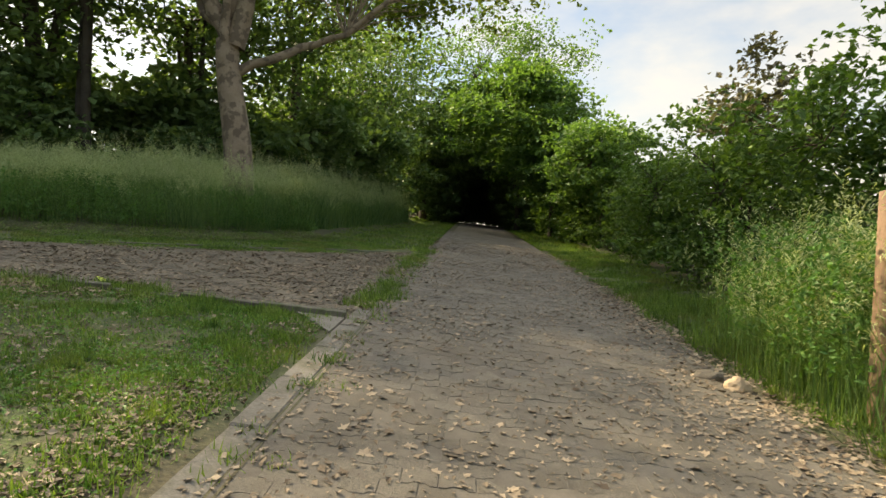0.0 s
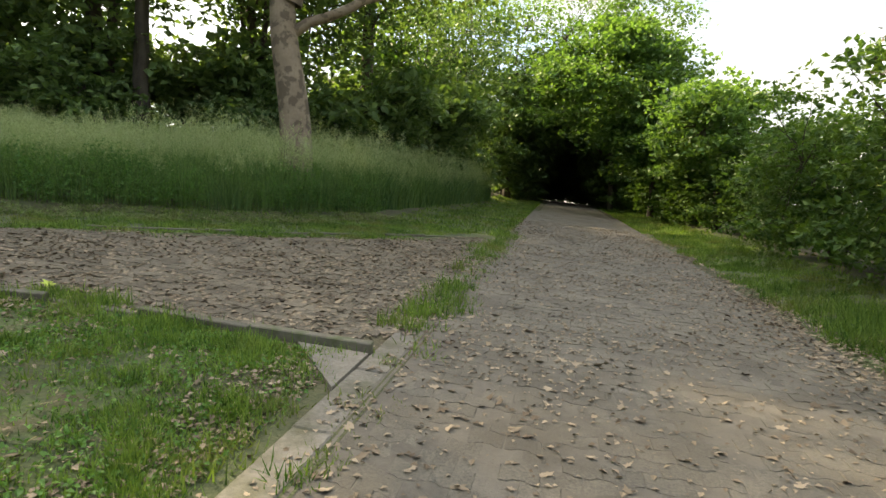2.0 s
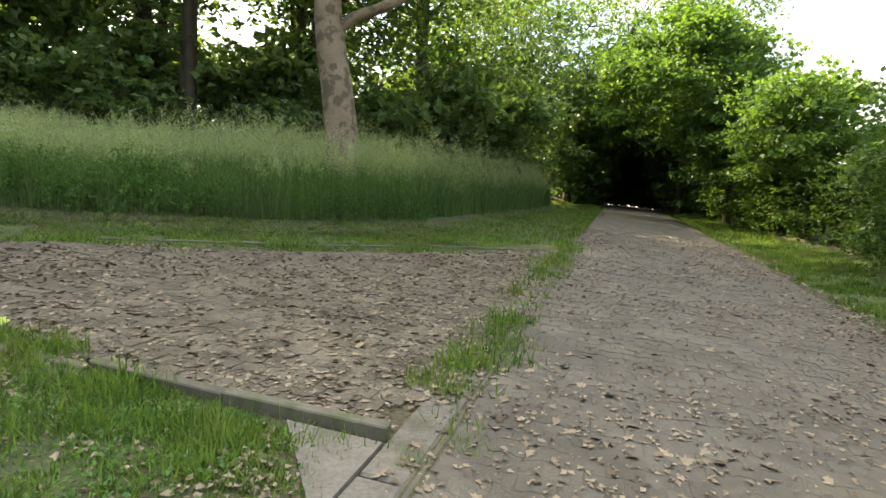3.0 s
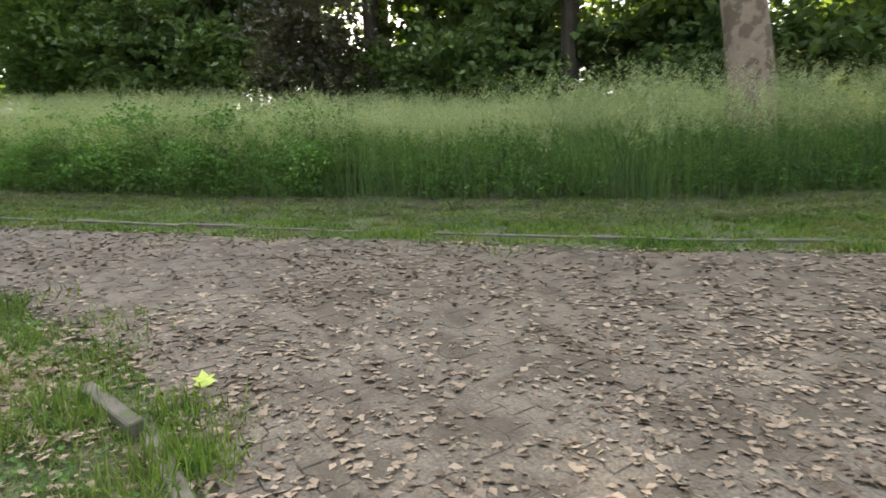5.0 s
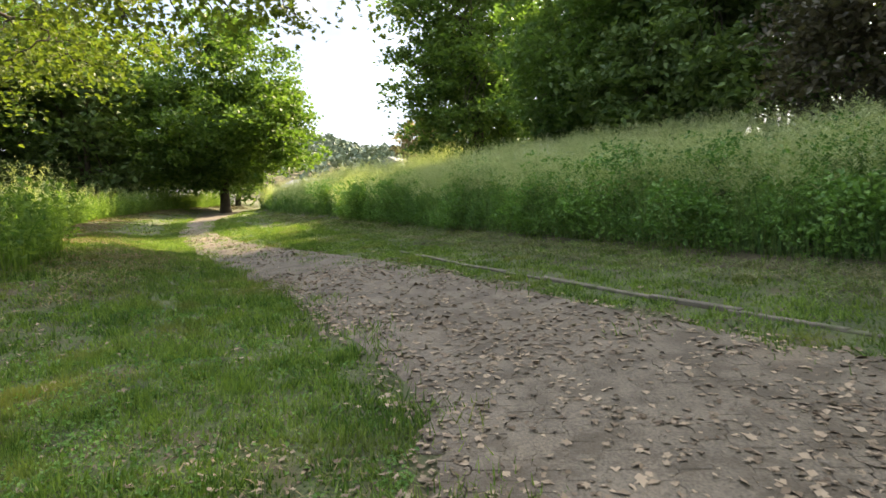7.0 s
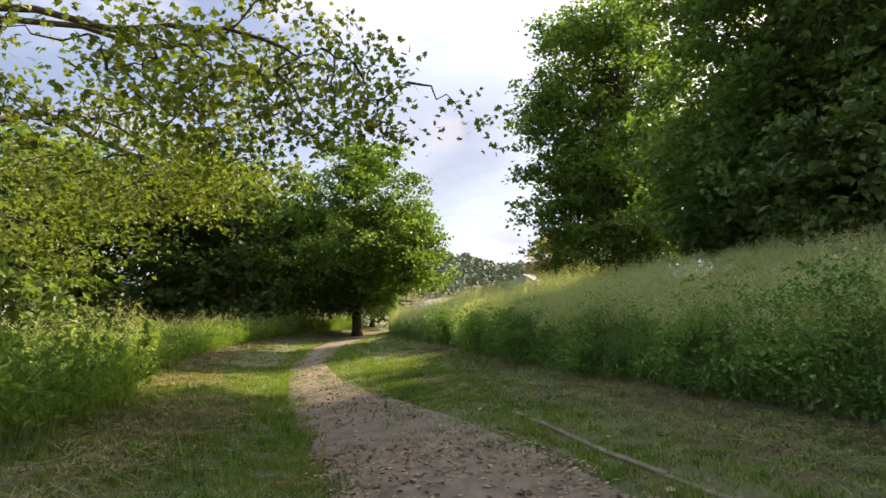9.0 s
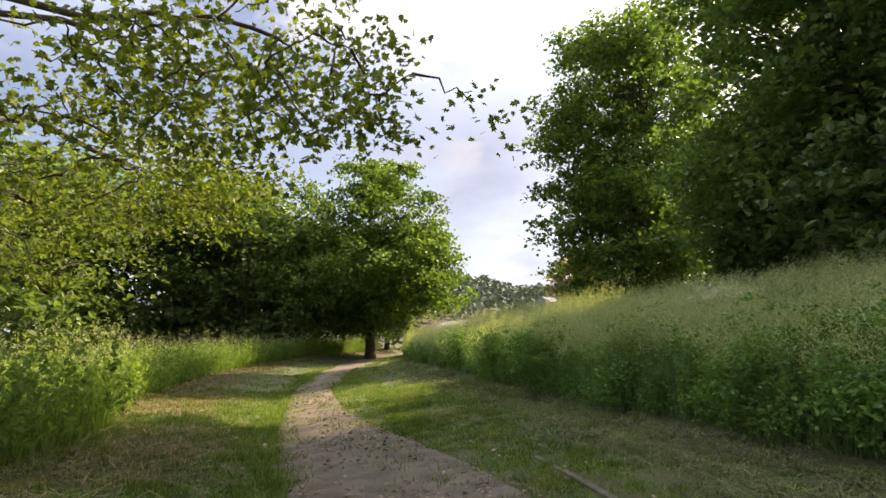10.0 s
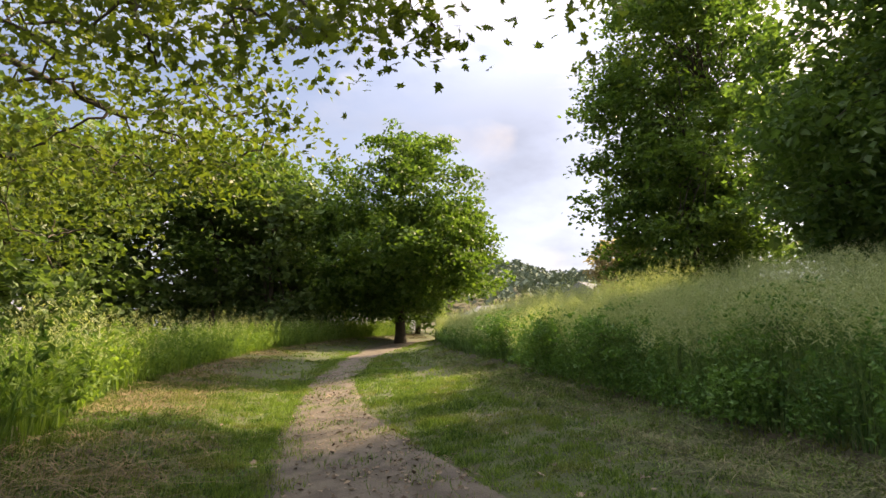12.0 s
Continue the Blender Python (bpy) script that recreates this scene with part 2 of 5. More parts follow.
HEDGE_FOOT = [(4.2, -6.0), (4.2, 3.0), (4.7, 9.0), (4.9, 15.0), (4.7, 25.0), (4.4, 36.0), (4.2, 47.0), (4.0, 70.0)]


def signed(u, v, line):
    """Distance from a line of points, positive to its left."""
    u, v = np.asarray(u, float), np.asarray(v, float)
    best, sign = np.full(u.shape, 1e9), np.ones(u.shape)
    for (ax, ay), (bx, by) in zip(line[:-1], line[1:]):
        dx, dy = bx - ax, by - ay
        k = np.clip(((u - ax) * dx + (v - ay) * dy) / (dx * dx + dy * dy), 0, 1)
        d = np.hypot(u - ax - k * dx, v - ay - k * dy)
        s = np.sign(dx * (v - ay) - dy * (u - ax))
        near = d < best - 1e-9
        best, sign = np.where(near, d, best), np.where(near, s, sign)
    return best * np.where(sign == 0, 1, sign)


def step(x, a, b):
    k = np.clip((x - a) / (b - a), 0, 1)
    return k * k * (3 - 2 * k)


def wave(u, v, s, seed=0.0):
    """A cheap smooth unevenness between -1 and 1."""
    return (np.sin(u * s + 1.3 * np.sin(v * s * 0.7 + seed)) + np.sin(v * s * 1.13 + 1.7 * np.sin(u * s * 0.6 + seed + 2))) * 0.5


def rise(u, v):
    """Height over the sloping plane."""
    u, v = np.asarray(u, float), np.asarray(v, float)
    bank = signed(u, v, BANK)
    h = 0.25 * step(bank, -0.6, 0.8) + (0.92 - 0.45 * np.exp(-((u + 11.5) / 5.0) ** 2) + 0.5 * step(u, -9.0, -6.0) * step(v, 12.0, 17.0)) * step(bank, 0.3, 6.0) + 0.05 * np.clip(bank - 5, 0, 20)
    lawn = signed(u, v, NEAR_EDGE)
    off = step(-u, 1.35, 1.8)
    h = h + off * (0.03 * step(lawn, 0.05, 0.4) + 0.17 * step(lawn, 0.2, 2.0) * step(-u, 2.5, 6.0))
    weeds = signed(u, v, LEFT_WEEDS)
    h = h + off * (0.42 * step(weeds, -3.2, 0.3) + 0.5 * step(weeds, 0.5, 8.0))
    h = h + 0.3 * step(u, 3.0, 6.0)
    rough = off * step(np.abs(lawn), 0.1, 0.8) * (lawn > 0) + step(bank, -2.0, -0.5) + step(u, 3.0, 3.6)
    return h + rough * (0.03 * wave(u, v, 2.3) + 0.012 * wave(u, v, 7.1, 1.0))


def land(u, v, h=0.0):
    """World places (n, 3) of plan points, h over the ground."""
    u, v = np.atleast_1d(np.asarray(u, float)), np.atleast_1d(np.asarray(v, float))
    x = B3[0, 0] * u + B3[0, 1] * v + B3[0, 3]
    y = B3[1, 0] * u + B3[1, 1] * v + B3[1, 3]
    uu = -52.0 + 10.0 * np.logaddexp(0, (u + 52.0) / 10.0)
    uu = 40.0 - 10.0 * np.logaddexp(0, (40.0 - uu) / 10.0)
    vv = -60.0 + 10.0 * np.logaddexp(0, (v + 60.0) / 10.0)
    vv = 60.0 - 10.0 * np.logaddexp(0, (60.0 - vv) / 10.0)
    z = B3[2, 0] * uu + B3[2, 1] * vv + B3[2, 3] + rise(u, v)
    far = np.hypot(u + 200.0, v + 95.0)
    z = z + 27.0 * np.exp(-(far / 75.0) ** 2)
    return np.stack([x, y, z + h], 1)


def spot(u, v, h=0.0):
    return Vector(land(u, v, h)[0])


# ---- building helpers ----
rng = np.random.default_rng(7)


def mesh_of(name, verts, faces, mat, smooth=False):
    """A mesh from arrays; faces: (m, k) or a list of such arrays."""
    me = bpy.data.meshes.new(name)
    verts = np.asarray(verts, np.float32)
    groups = faces if isinstance(faces, list) else [faces]
    groups = [np.asarray(g, np.int32) for g in groups if len(g)]
    loops = np.concatenate([g.ravel() for g in groups])
    totals = np.concatenate([np.full(len(g), g.shape[1], np.int32) for g in groups])
    me.vertices.add(len(verts))
    me.vertices.foreach_set("co", verts.ravel())
    me.loops.add(len(loops))
    me.loops.foreach_set("vertex_index", loops)
    me.polygons.add(len(totals))
    me.polygons.foreach_set("loop_start", np.concatenate([[0], np.cumsum(totals)[:-1]]).astype(np.int32))
    me.update(calc_edges=True)
    me.polygons.foreach_set("use_smooth", np.full(len(totals), smooth))
    me.materials.append(mat)
    return me


def thing(name, u, v, label, category, group="", kind="", turn=0.0):
    ob = new(name)
    ob.empty_display_size = 0.3
    ob.matrix_basis = Matrix.Translation(spot(u, v)) @ pose(0, 0, 0, 0, 0, turn)
    return tagged(ob, label, category, group, kind)


def part(name, me, parent, label=""):
    """Mesh under a thing; its vertices are given from the thing's base."""
    ob = new(name, me)
    ob.parent = parent
    return tagged(ob, label)


def stuff(name, me, label, category, kind="stuff"):
    return tagged(new(name, me), label, category, "", kind)


def leaf_mesh(centres, size, up=0.5, slim=0.36, fold=0.12):
    """Folded four-cornered leaves at the centres: verts, faces."""
    n = len(centres)
    size = np.broadcast_to(np.asarray(size, float), (n,))[:, None]
    nor = rng.normal(size=(n, 3)) + [0, 0, up * 2]
    nor /= np.linalg.norm(nor, axis=1, keepdims=True) + 1e-9
    tan = np.cross(nor, rng.normal(size=(n, 3)))
    tan /= np.linalg.norm(tan, axis=1, keepdims=True) + 1e-9
    side = np.cross(nor, tan)
    v = np.empty((n, 4, 3))
    v[:, 0] = centres - tan * size * 0.5
    v[:, 1] = centres + side * size * slim - tan * size * 0.06 + nor * size * fold
    v[:, 2] = centres + tan * size * 0.5 - nor * size * fold * 0.8
    v[:, 3] = centres - side * size * slim - tan * size * 0.06 + nor * size * fold
    return v.reshape(-1, 3), np.arange(n * 4).reshape(n, 4)


def lobed_mesh(centres, size, up=0.5, droop=0.0, uneven=False):
    """Five-lobed leaves (plane, maple), slightly cupped."""
    out = np.array([(0, -0.42), (0.2, -0.34), (0.46, -0.22), (0.27, -0.03), (0.5, 0.2), (0.2, 0.17), (0.0, 0.58), (-0.2, 0.17), (-0.5, 0.2), (-0.27, -0.03), (-0.46, -0.22), (-0.2, -0.34)])
    n, k = len(centres), len(out)
    size = np.broadcast_to(np.asarray(size, float), (n,))
    nor = rng.normal(size=(n, 3)) + [0, 0, up * 2]
    nor /= np.linalg.norm(nor, axis=1, keepdims=True)
    tan = np.cross(nor, rng.normal(size=(n, 3)))
    tan /= np.linalg.norm(tan, axis=1, keepdims=True)
    tan[:, 2] -= droop
    side = np.cross(nor, tan)
    wide = rng.uniform(0.5, 1.1, n) if uneven else np.ones(n)
    v = np.empty((n, k + 1, 3))
    v[:, 0] = centres
    for i, (a, b) in enumerate(out):
        lift = (a * a + b * b) * (rng.uniform(-0.25, 0.3, n) if uneven else rng.uniform(-0.5, 0.25, n))
        r = rng.uniform(0.72, 1.15, n) if uneven else np.ones(n)
        v[:, i + 1] = centres + (side * a * wide[:, None] + tan * b + nor * lift[:, None]) * (size * r)[:, None]
    f = np.array([(0, i + 1, (i + 1) % k + 1) for i in range(k)])
    return v.reshape(-1, 3), (np.arange(n)[:, None, None] * (k + 1) + f[None]).reshape(-1, 3)


def blades(roots, length, width, lean=0.35, bend=0.35):
    """Grass blades of two bent pieces: verts, [quads, triangles]."""
    n = len(roots)
    length, width = np.broadcast_to(length, (n,))[:, None], np.broadcast_to(width, (n,))[:, None]
    a = rng.uniform(0, 2 * np.pi, n)
    d = np.stack([np.cos(a), np.sin(a), np.zeros(n)], 1)
    a2 = a + np.pi / 2 + rng.normal(0, 0.6, n)
    w = np.stack([np.cos(a2), np.sin(a2), np.zeros(n)], 1) * width * 0.5
    l1 = np.abs(rng.normal(0, lean, n))[:, None]
    up = np.array([0, 0, 1.0])
    mid = roots + (up + d * l1) * length * 0.5
    tip = mid + (up * (1 - bend * rng.uniform(0, 1, (n, 1))) + d * (l1 + bend)) * length * 0.5
    v = np.empty((n, 5, 3))
    v[:, 0], v[:, 1], v[:, 2], v[:, 3], v[:, 4] = roots - w, roots + w, mid + w * 0.8, mid - w * 0.8, tip
    i = np.arange(n)[:, None] * 5
    return v.reshape(-1, 3), [i + np.array([0, 1, 2, 3]), i + np.array([3, 2, 4])], tip


def short_blades(roots, length, width):
    """Short grass: one triangle a blade."""
    n = len(roots)
    a = rng.uniform(0, 2 * np.pi, n)
    w = np.stack([np.cos(a), np.sin(a), np.zeros(n)], 1) * np.broadcast_to(width, (n,))[:, None] * 0.6
    b = rng.uniform(0, 2 * np.pi, n)
    lean = np.abs(rng.normal(0, 1.2, n))
    d = np.stack([np.cos(b) * lean, np.sin(b) * lean, np.ones(n)], 1)
    d /= np.linalg.norm(d, axis=1, keepdims=True)
    v = np.stack([roots - w, roots + w, roots + d * length[:, None]], 1)
    return v.reshape(-1, 3), np.arange(n * 3).reshape(n, 3)


def tube(points, radii, sides=8):
    """A tapered limb along points: verts, quads."""
    p, r = np.asarray(points, float), np.asarray(radii, float)
    d = np.gradient(p, axis=0)
    d /= np.linalg.norm(d, axis=1, keepdims=True) + 1e-9
    ref = np.where(np.abs(d[:, 2:3]) > 0.9, [[1.0, 0, 0]], [[0, 0, 1.0]])
    a = np.cross(d, ref)
    a /= np.linalg.norm(a, axis=1, keepdims=True) + 1e-9
    b = np.cross(d, a)
    th = np.linspace(0, 2 * np.pi, sides, endpoint=False)
    v = p[:, None] + r[:, None, None] * (a[:, None] * np.cos(th)[None, :, None] + b[:, None] * np.sin(th)[None, :, None])
    k, m = len(p), sides
    i, j = np.meshgrid(np.arange(k - 1), np.arange(m), indexing="ij")
    f = np.stack([i * m + j, i * m + (j + 1) % m, (i + 1) * m + (j + 1) % m, (i + 1) * m + j], -1).reshape(-1, 4)
    return v.reshape(-1, 3), f


def joined(pieces):
    """Joins (verts, faces) pairs with faces of one size."""
    vs, fs, n = [], [], 0
    for v, f in pieces:
        vs.append(v)
        fs.append(np.asarray(f) + n)
        n += len(v)
    return np.concatenate(vs), np.concatenate(fs)


def limb(a, b, r0, r1, sag=0.12, n=6, wobble=0.04):
    """A bent limb from a to b."""
    a, b = np.asarray(a, float), np.asarray(b, float)
    k = np.linspace(0, 1, n)[:, None]
    size = np.linalg.norm(b - a)
    p = a + (b - a) * k + np.array([0, 0, 1.0]) * (np.sin(k * np.pi) * size * sag) + rng.normal(0, wobble * size, (n, 3)) * np.sin(k * np.pi)
    return tube(p, r0 + (r1 - r0) * k[:, 0] ** 0.8, 8 if r0 > 0.09 else 4)


def crown_clumps(blobs, count):
    """Clump centres near the skin of several ellipsoids (x, y, z, rx, ry, rz)."""
    blobs = np.asarray(blobs, float)
    share = (blobs[:, 3] * blobs[:, 4] * blobs[:, 5]) ** 0.67
    pick = rng.choice(len(blobs), count, p=share / share.sum())
    d = rng.normal(size=(count, 3))
    d /= np.linalg.norm(d, axis=1, keepdims=True)
    r = rng.uniform(0.35, 1.0, (count, 1)) ** 0.5
    return blobs[pick, :3] + d * r * blobs[pick, 3:]


def foliage(centres, per, size, spread, lobed=False, up=0.7, flat=0.22):
    """Leaves in small flat sprays round the clump centres."""
    clumps = len(centres)
    sprays = 6
    own = rng.uniform(0.55, 1.3, (clumps, 1, 1))
    mids = centres[:, None] + rng.normal(size=(clumps, sprays, 3)) * np.array([1, 1, 0.7]) * spread * 0.5 * own
    mids = mids.reshape(-1, 3)
    n = clumps * per
    who = rng.integers(0, len(mids), n)
    at = mids[who] + rng.normal(size=(n, 3)) * np.array([1, 1, flat]) * spread * 0.3
    sag = np.sum((at - mids[who])[:, :2] ** 2, axis=1) * 0.35 / max(spread, 0.3)
    at[:, 2] -= sag
    return (lobed_mesh if lobed else leaf_mesh)(at, size * rng.uniform(0.65, 1.3, n), up)


def tree(name, u, v, label, blobs, trunk_top, radius, leaf, clumps=70, per=170, size=0.2, spread=0.9, bark=None, twigs=0.03, lean=(0, 0), lobed=False, group="", limbs=6, stems=1, category="tree", flat=0.3):
    """A tree: trunk with root flare and limbs, crown of leaf clumps."""
    ob = thing(name, u, v, label, category, group)
    pieces = []
    top = np.array([lean[0], lean[1], trunk_top])
    k = np.linspace(0, 1, 9)[:, None]
    path = top * k + np.stack([0.08 * np.sin(k[:, 0] * 5), 0.08 * np.sin(k[:, 0] * 4 + 1), k[:, 0] * 0], 1) * radius * 3
    path[0, 2] = -0.3
    rad = radius * (1.0 - 0.3 * k[:, 0]) * (1 + 0.4 * np.exp(-k[:, 0] * trunk_top / 0.35))
    pieces.append(tube(path, rad, 14))
    for i in range(stems - 1):
        d = np.clip(rng.normal(0, 0.5, 2), -0.8, 0.8) * min(1.0, trunk_top / 1.2)
        pieces.append(tube([(d[0] * 0.4, d[1] * 0.4, -0.3), (d[0], d[1], trunk_top * 0.5), (d[0] * 2.2, d[1] * 2.2, trunk_top * 1.1)], [radius * 0.7, radius * 0.55, radius * 0.3], 8))
    centres = crown_clumps(blobs, clumps)
    heads = []
    for i in range(limbs):
        c = centres[rng.integers(len(centres))]
        h = top * rng.uniform(0.78, 1.0)
        mid = h + (c - h) * rng.uniform(0.5, 0.75)
        pieces.append(limb(h, mid, radius * 0.36, radius * 0.15, 0.08, 7))
        heads.append(mid)
    heads.append(top)
    heads = np.array(heads)
    for c in centres[: int(clumps * 0.75)]:
        near = heads[np.argmin(np.linalg.norm(heads - c, axis=1))]
        pieces.append(limb(near, c, max(radius * 0.14, twigs), twigs * 0.35, 0.05, 5))
    tv, tf = joined(pieces)
    part("trunk", mesh_of("trunk", tv, tf, bark or BARK, True), ob)
    lv, lf = foliage(centres, per, size, spread, lobed, flat=flat)
    part("crown", mesh_of("crown", lv, lf, leaf), ob)
    return ob


# ---- ground ----
def axis(lo, a, b, hi, stepsize):
    inner = np.arange(a, b + 1e-6, stepsize)
    out_hi = b + np.cumsum(stepsize * 1.22 ** np.arange(1, 60))
    out_lo = a - np.cumsum(stepsize * 1.22 ** np.arange(1, 60))
    return np.concatenate([out_lo[out_lo > lo][::-1], inner, out_hi[out_hi < hi]])


gu, gv = axis(-1500, -28, 7, 1500, 0.3), axis(-1500, -12, 24, 1500, 0.3)
U, V = np.meshgrid(gu, gv, indexing="ij")
ground_points = land(U.ravel(), V.ravel())
nu, nv = len(gu), len(gv)
gi, gj = np.meshgrid(np.arange(nu - 1), np.arange(nv - 1), indexing="ij")
ground_faces = np.stack([gi * nv + gj, (gi + 1) * nv + gj, (gi + 1) * nv + gj + 1, gi * nv + gj + 1], -1).reshape(-1, 4)
ground_mesh = mesh_of("ground", ground_points, ground_faces, GROUND, True)
ground_mesh.materials.append(THATCH)
fu, fv = U.ravel()[ground_faces].mean(1), V.ravel()[ground_faces].mean(1)
shift = 0.3 * wave(fu, fv, 1.7, 0.6)
grassy = (signed(fu, fv, FAR_EDGE) < 0.1) & (signed(fu, fv, BANK) < -0.35 + shift) & (fu < -1.2)
grassy |= (signed(fu, fv, NEAR_EDGE) > 0.2 + shift) & (signed(fu, fv, LEFT_WEEDS) < -0.8 + shift) & (fu < -2.0 + shift)
grassy |= (fu > 3.2 + shift) & (fu < 6.0)
ground_mesh.polygons.foreach_set("material_index", grassy.astype(np.int32))
stuff("ground", ground_mesh, "sloping park ground of brown soil and short green turf", "ground", "structure")


def along(line, n):
    """n points at even steps along a line."""
    p = np.asarray(line, float)
    d = np.concatenate([[0], np.cumsum(np.hypot(*np.diff(p, axis=0).T))])
    s = np.linspace(0, d[-1], n)
    return np.stack([np.interp(s, d, p[:, 0]), np.interp(s, d, p[:, 1])], 1)


def ribbon(name, left, right, n, m, h, mat, smooth=True, rim=True):
    """A sheet between two lines, h over the ground, with a rim that goes down."""
    a, b = along(left, n), along(right, n)
    k = np.linspace(0, 1, m)[None, :, None]
    p = a[:, None] * (1 - k) + b[:, None] * k
    hh = np.full((n, m), h)
    if rim:
        hh[:, 0] = hh[:, -1] = -0.06
    q = land(p[..., 0].ravel(), p[..., 1].ravel(), hh.ravel())
    i, j = np.meshgrid(np.arange(n - 1), np.arange(m - 1), indexing="ij")
    f = np.stack([i * m + j, i * m + j + 1, (i + 1) * m + j + 1, (i + 1) * m + j], -1).reshape(-1, 4)
    return mesh_of(name, q, f, mat, smooth)


main_path = stuff("road_main", ribbon("road_main", [(-1.1, -12.0), (-1.1, 32.0)], [(2.9, -12.0), (2.9, 32.0)], 180, 22, 0.0225, BED, True, False), "straight footpath of grey interlocking concrete pavers strewn with leaves", "footpath", "structure")
stuff("road_far", ribbon("road_far", [(-1.1, 32.0), (-1.0, 70.0)], [(2.9, 32.0), (2.9, 70.0)], 110, 12, 0.022, PAVER), "far end of the grey footpath under the trees", "footpath", "structure")
branch_path = stuff("road_branch", ribbon("road_branch", NEAR_EDGE, FAR_EDGE, 260, 16, 0.0145, GRAVEL), "branching footpath of trodden gravel and pavers under leaf litter", "footpath", "structure")

# ---- tall meadow grass on the bank ----
def scatter(n, box):
    return rng.uniform(box[0], box[1], n), rng.uniform(box[2], box[3], n)


def tall_grass(name, u, v, length, width, label, heads=0.5, mat=None):
    """Leafy blades below; above them thin stems with loose nodding panicles."""
    n = len(u)
    length, width = np.broadcast_to(length, (n,)) * (1 + 0.16 * wave(u, v, 2.1, 1.5) + 0.17 * wave(u, v, 5.7, 0.4)), np.broadcast_to(width, (n,))
    roots = land(u, v, -0.02)
    stem = rng.uniform(size=n) < heads * 0.75
    leafy = ~stem
    bv, bf, _ = blades(roots[leafy], length[leafy] * rng.uniform(0.5, 0.88, leafy.sum()), width[leafy] * 1.25, 0.26, 0.4)
    stuff(name, mesh_of(name, bv, bf, mat or MEADOW_LOW), label, "grass")
    k = int(stem.sum())
    if not k:
        return
    a = rng.uniform(0, 2 * np.pi, k)
    lean = np.abs(rng.normal(0, 0.13, k))
    d = np.stack([np.cos(a) * lean, np.sin(a) * lean, np.ones(k)], 1)
    tall, w0 = length[stem][:, None] * rng.uniform(0.88, 1.22, (k, 1)), width[stem][:, None]
    tip = roots[stem] + d * tall
    side = np.stack([-np.sin(a), np.cos(a), np.zeros(k)], 1) * w0 * 0.2
    sv = np.stack([roots[stem] - side, roots[stem] + side, tip], 1).reshape(-1, 3)
    stuff(name + "_stems", mesh_of(name + "_stems", sv, np.arange(k * 3).reshape(k, 3), mat or MEADOW), "thin pale stems of the tall meadow grass", "grass")
    per = 6
    q = np.tile(np.linspace(0, 1, per), k)[:, None]
    own, big = np.repeat(tip, per, axis=0), np.repeat((w0 / 0.012) ** 0.5, per, axis=0)
    axis_d = np.repeat(d, per, axis=0)
    b = rng.uniform(0, 2 * np.pi, k * per)
    out = np.stack([np.cos(b), np.sin(b), rng.uniform(0.1, 1.3, k * per)], 1)
    root = own - axis_d * q * 0.2 * big
    end = root + out * (0.025 + 0.05 * q) * big
    wide = np.cross(out, rng.normal(size=(k * per, 3)))
    wide *= 0.0065 * big / (np.linalg.norm(wide, axis=1, keepdims=True) + 1e-9)
    hv = np.stack([root, end + wide, end - wide], 1).reshape(-1, 3)
    stuff(name + "_seed_heads", mesh_of(name + "_seed_heads", hv, np.arange(k * per * 3).reshape(-1, 3), SEED), "pale beige nodding seed heads of the tall grass", "grass")


def between(line, n, near, far, power=1.6):
    """Random plan points left of a line, thickest at the front."""
    p = np.asarray(line, float)
    seg = np.hypot(*np.diff(p, axis=0).T)
    i = rng.choice(len(seg), n, p=seg / seg.sum())
    k = rng.uniform(size=n)[:, None]
    a = p[i] * (1 - k) + p[i + 1] * k
    d = (p[i + 1] - p[i]) / seg[i][:, None]
    off = near + (far - near) * rng.uniform(size=n) ** power
    return a[:, 0] - d[:, 1] * off, a[:, 1] + d[:, 0] * off


NEAR_BANK, FAR_BANK_W = BANK[3:9], BANK[1:4]
u, v = between(NEAR_BANK, 96000, 0.0, 7.5, 1.6)
keep = rng.uniform(size=len(u)) < np.clip(0.62 + 0.5 * wave(u, v, 4.2, 0.9) + 0.4 * wave(u, v, 9.0, 2.0), 0.12, 1)
u, v = u[keep], v[keep]
hump = (0.94 + 0.24 * step(v, 11.0, 15.0) * step(u, -10.5, -7.5)) * (1.22 - 0.3 * step(signed(u, v, BANK), 0.6, 4.0))
tall_grass("tall_grass", u, v, rng.uniform(0.85, 1.15, len(u)) * hump, rng.uniform(0.009, 0.017, len(u)), "tall unmown meadow grass on the bank, green below", 0.75)
u, v = between(FAR_BANK_W, 20000, 0.0, 7.0)
tall_grass("tall_grass", u, v, rng.uniform(0.7, 1.3, len(u)), rng.uniform(0.016, 0.03, len(u)), "tall unmown meadow grass farther along the bank", 0.7)
u, v = between(BANK[8:11], 18000, 0.0, 6.0)
tall_grass("tall_grass", u, v, rng.uniform(1.1, 1.8, len(u)), rng.uniform(0.016, 0.03, len(u)), "tall unmown meadow grass beside the straight path", 0.6)
LW = LEFT_WEEDS[1:]
# this growth takes the sun-tinted leaf colour
u, v = between(LW, 19000, 0.0, 8.0)
tall_grass("tall_grass", u, v, rng.uniform(0.9, 1.65, len(u)), rng.uniform(0.014, 0.026, len(u)), "sunlit tall grass and weeds at the lawn's edge", 0.35, SUNLIT_WEED)


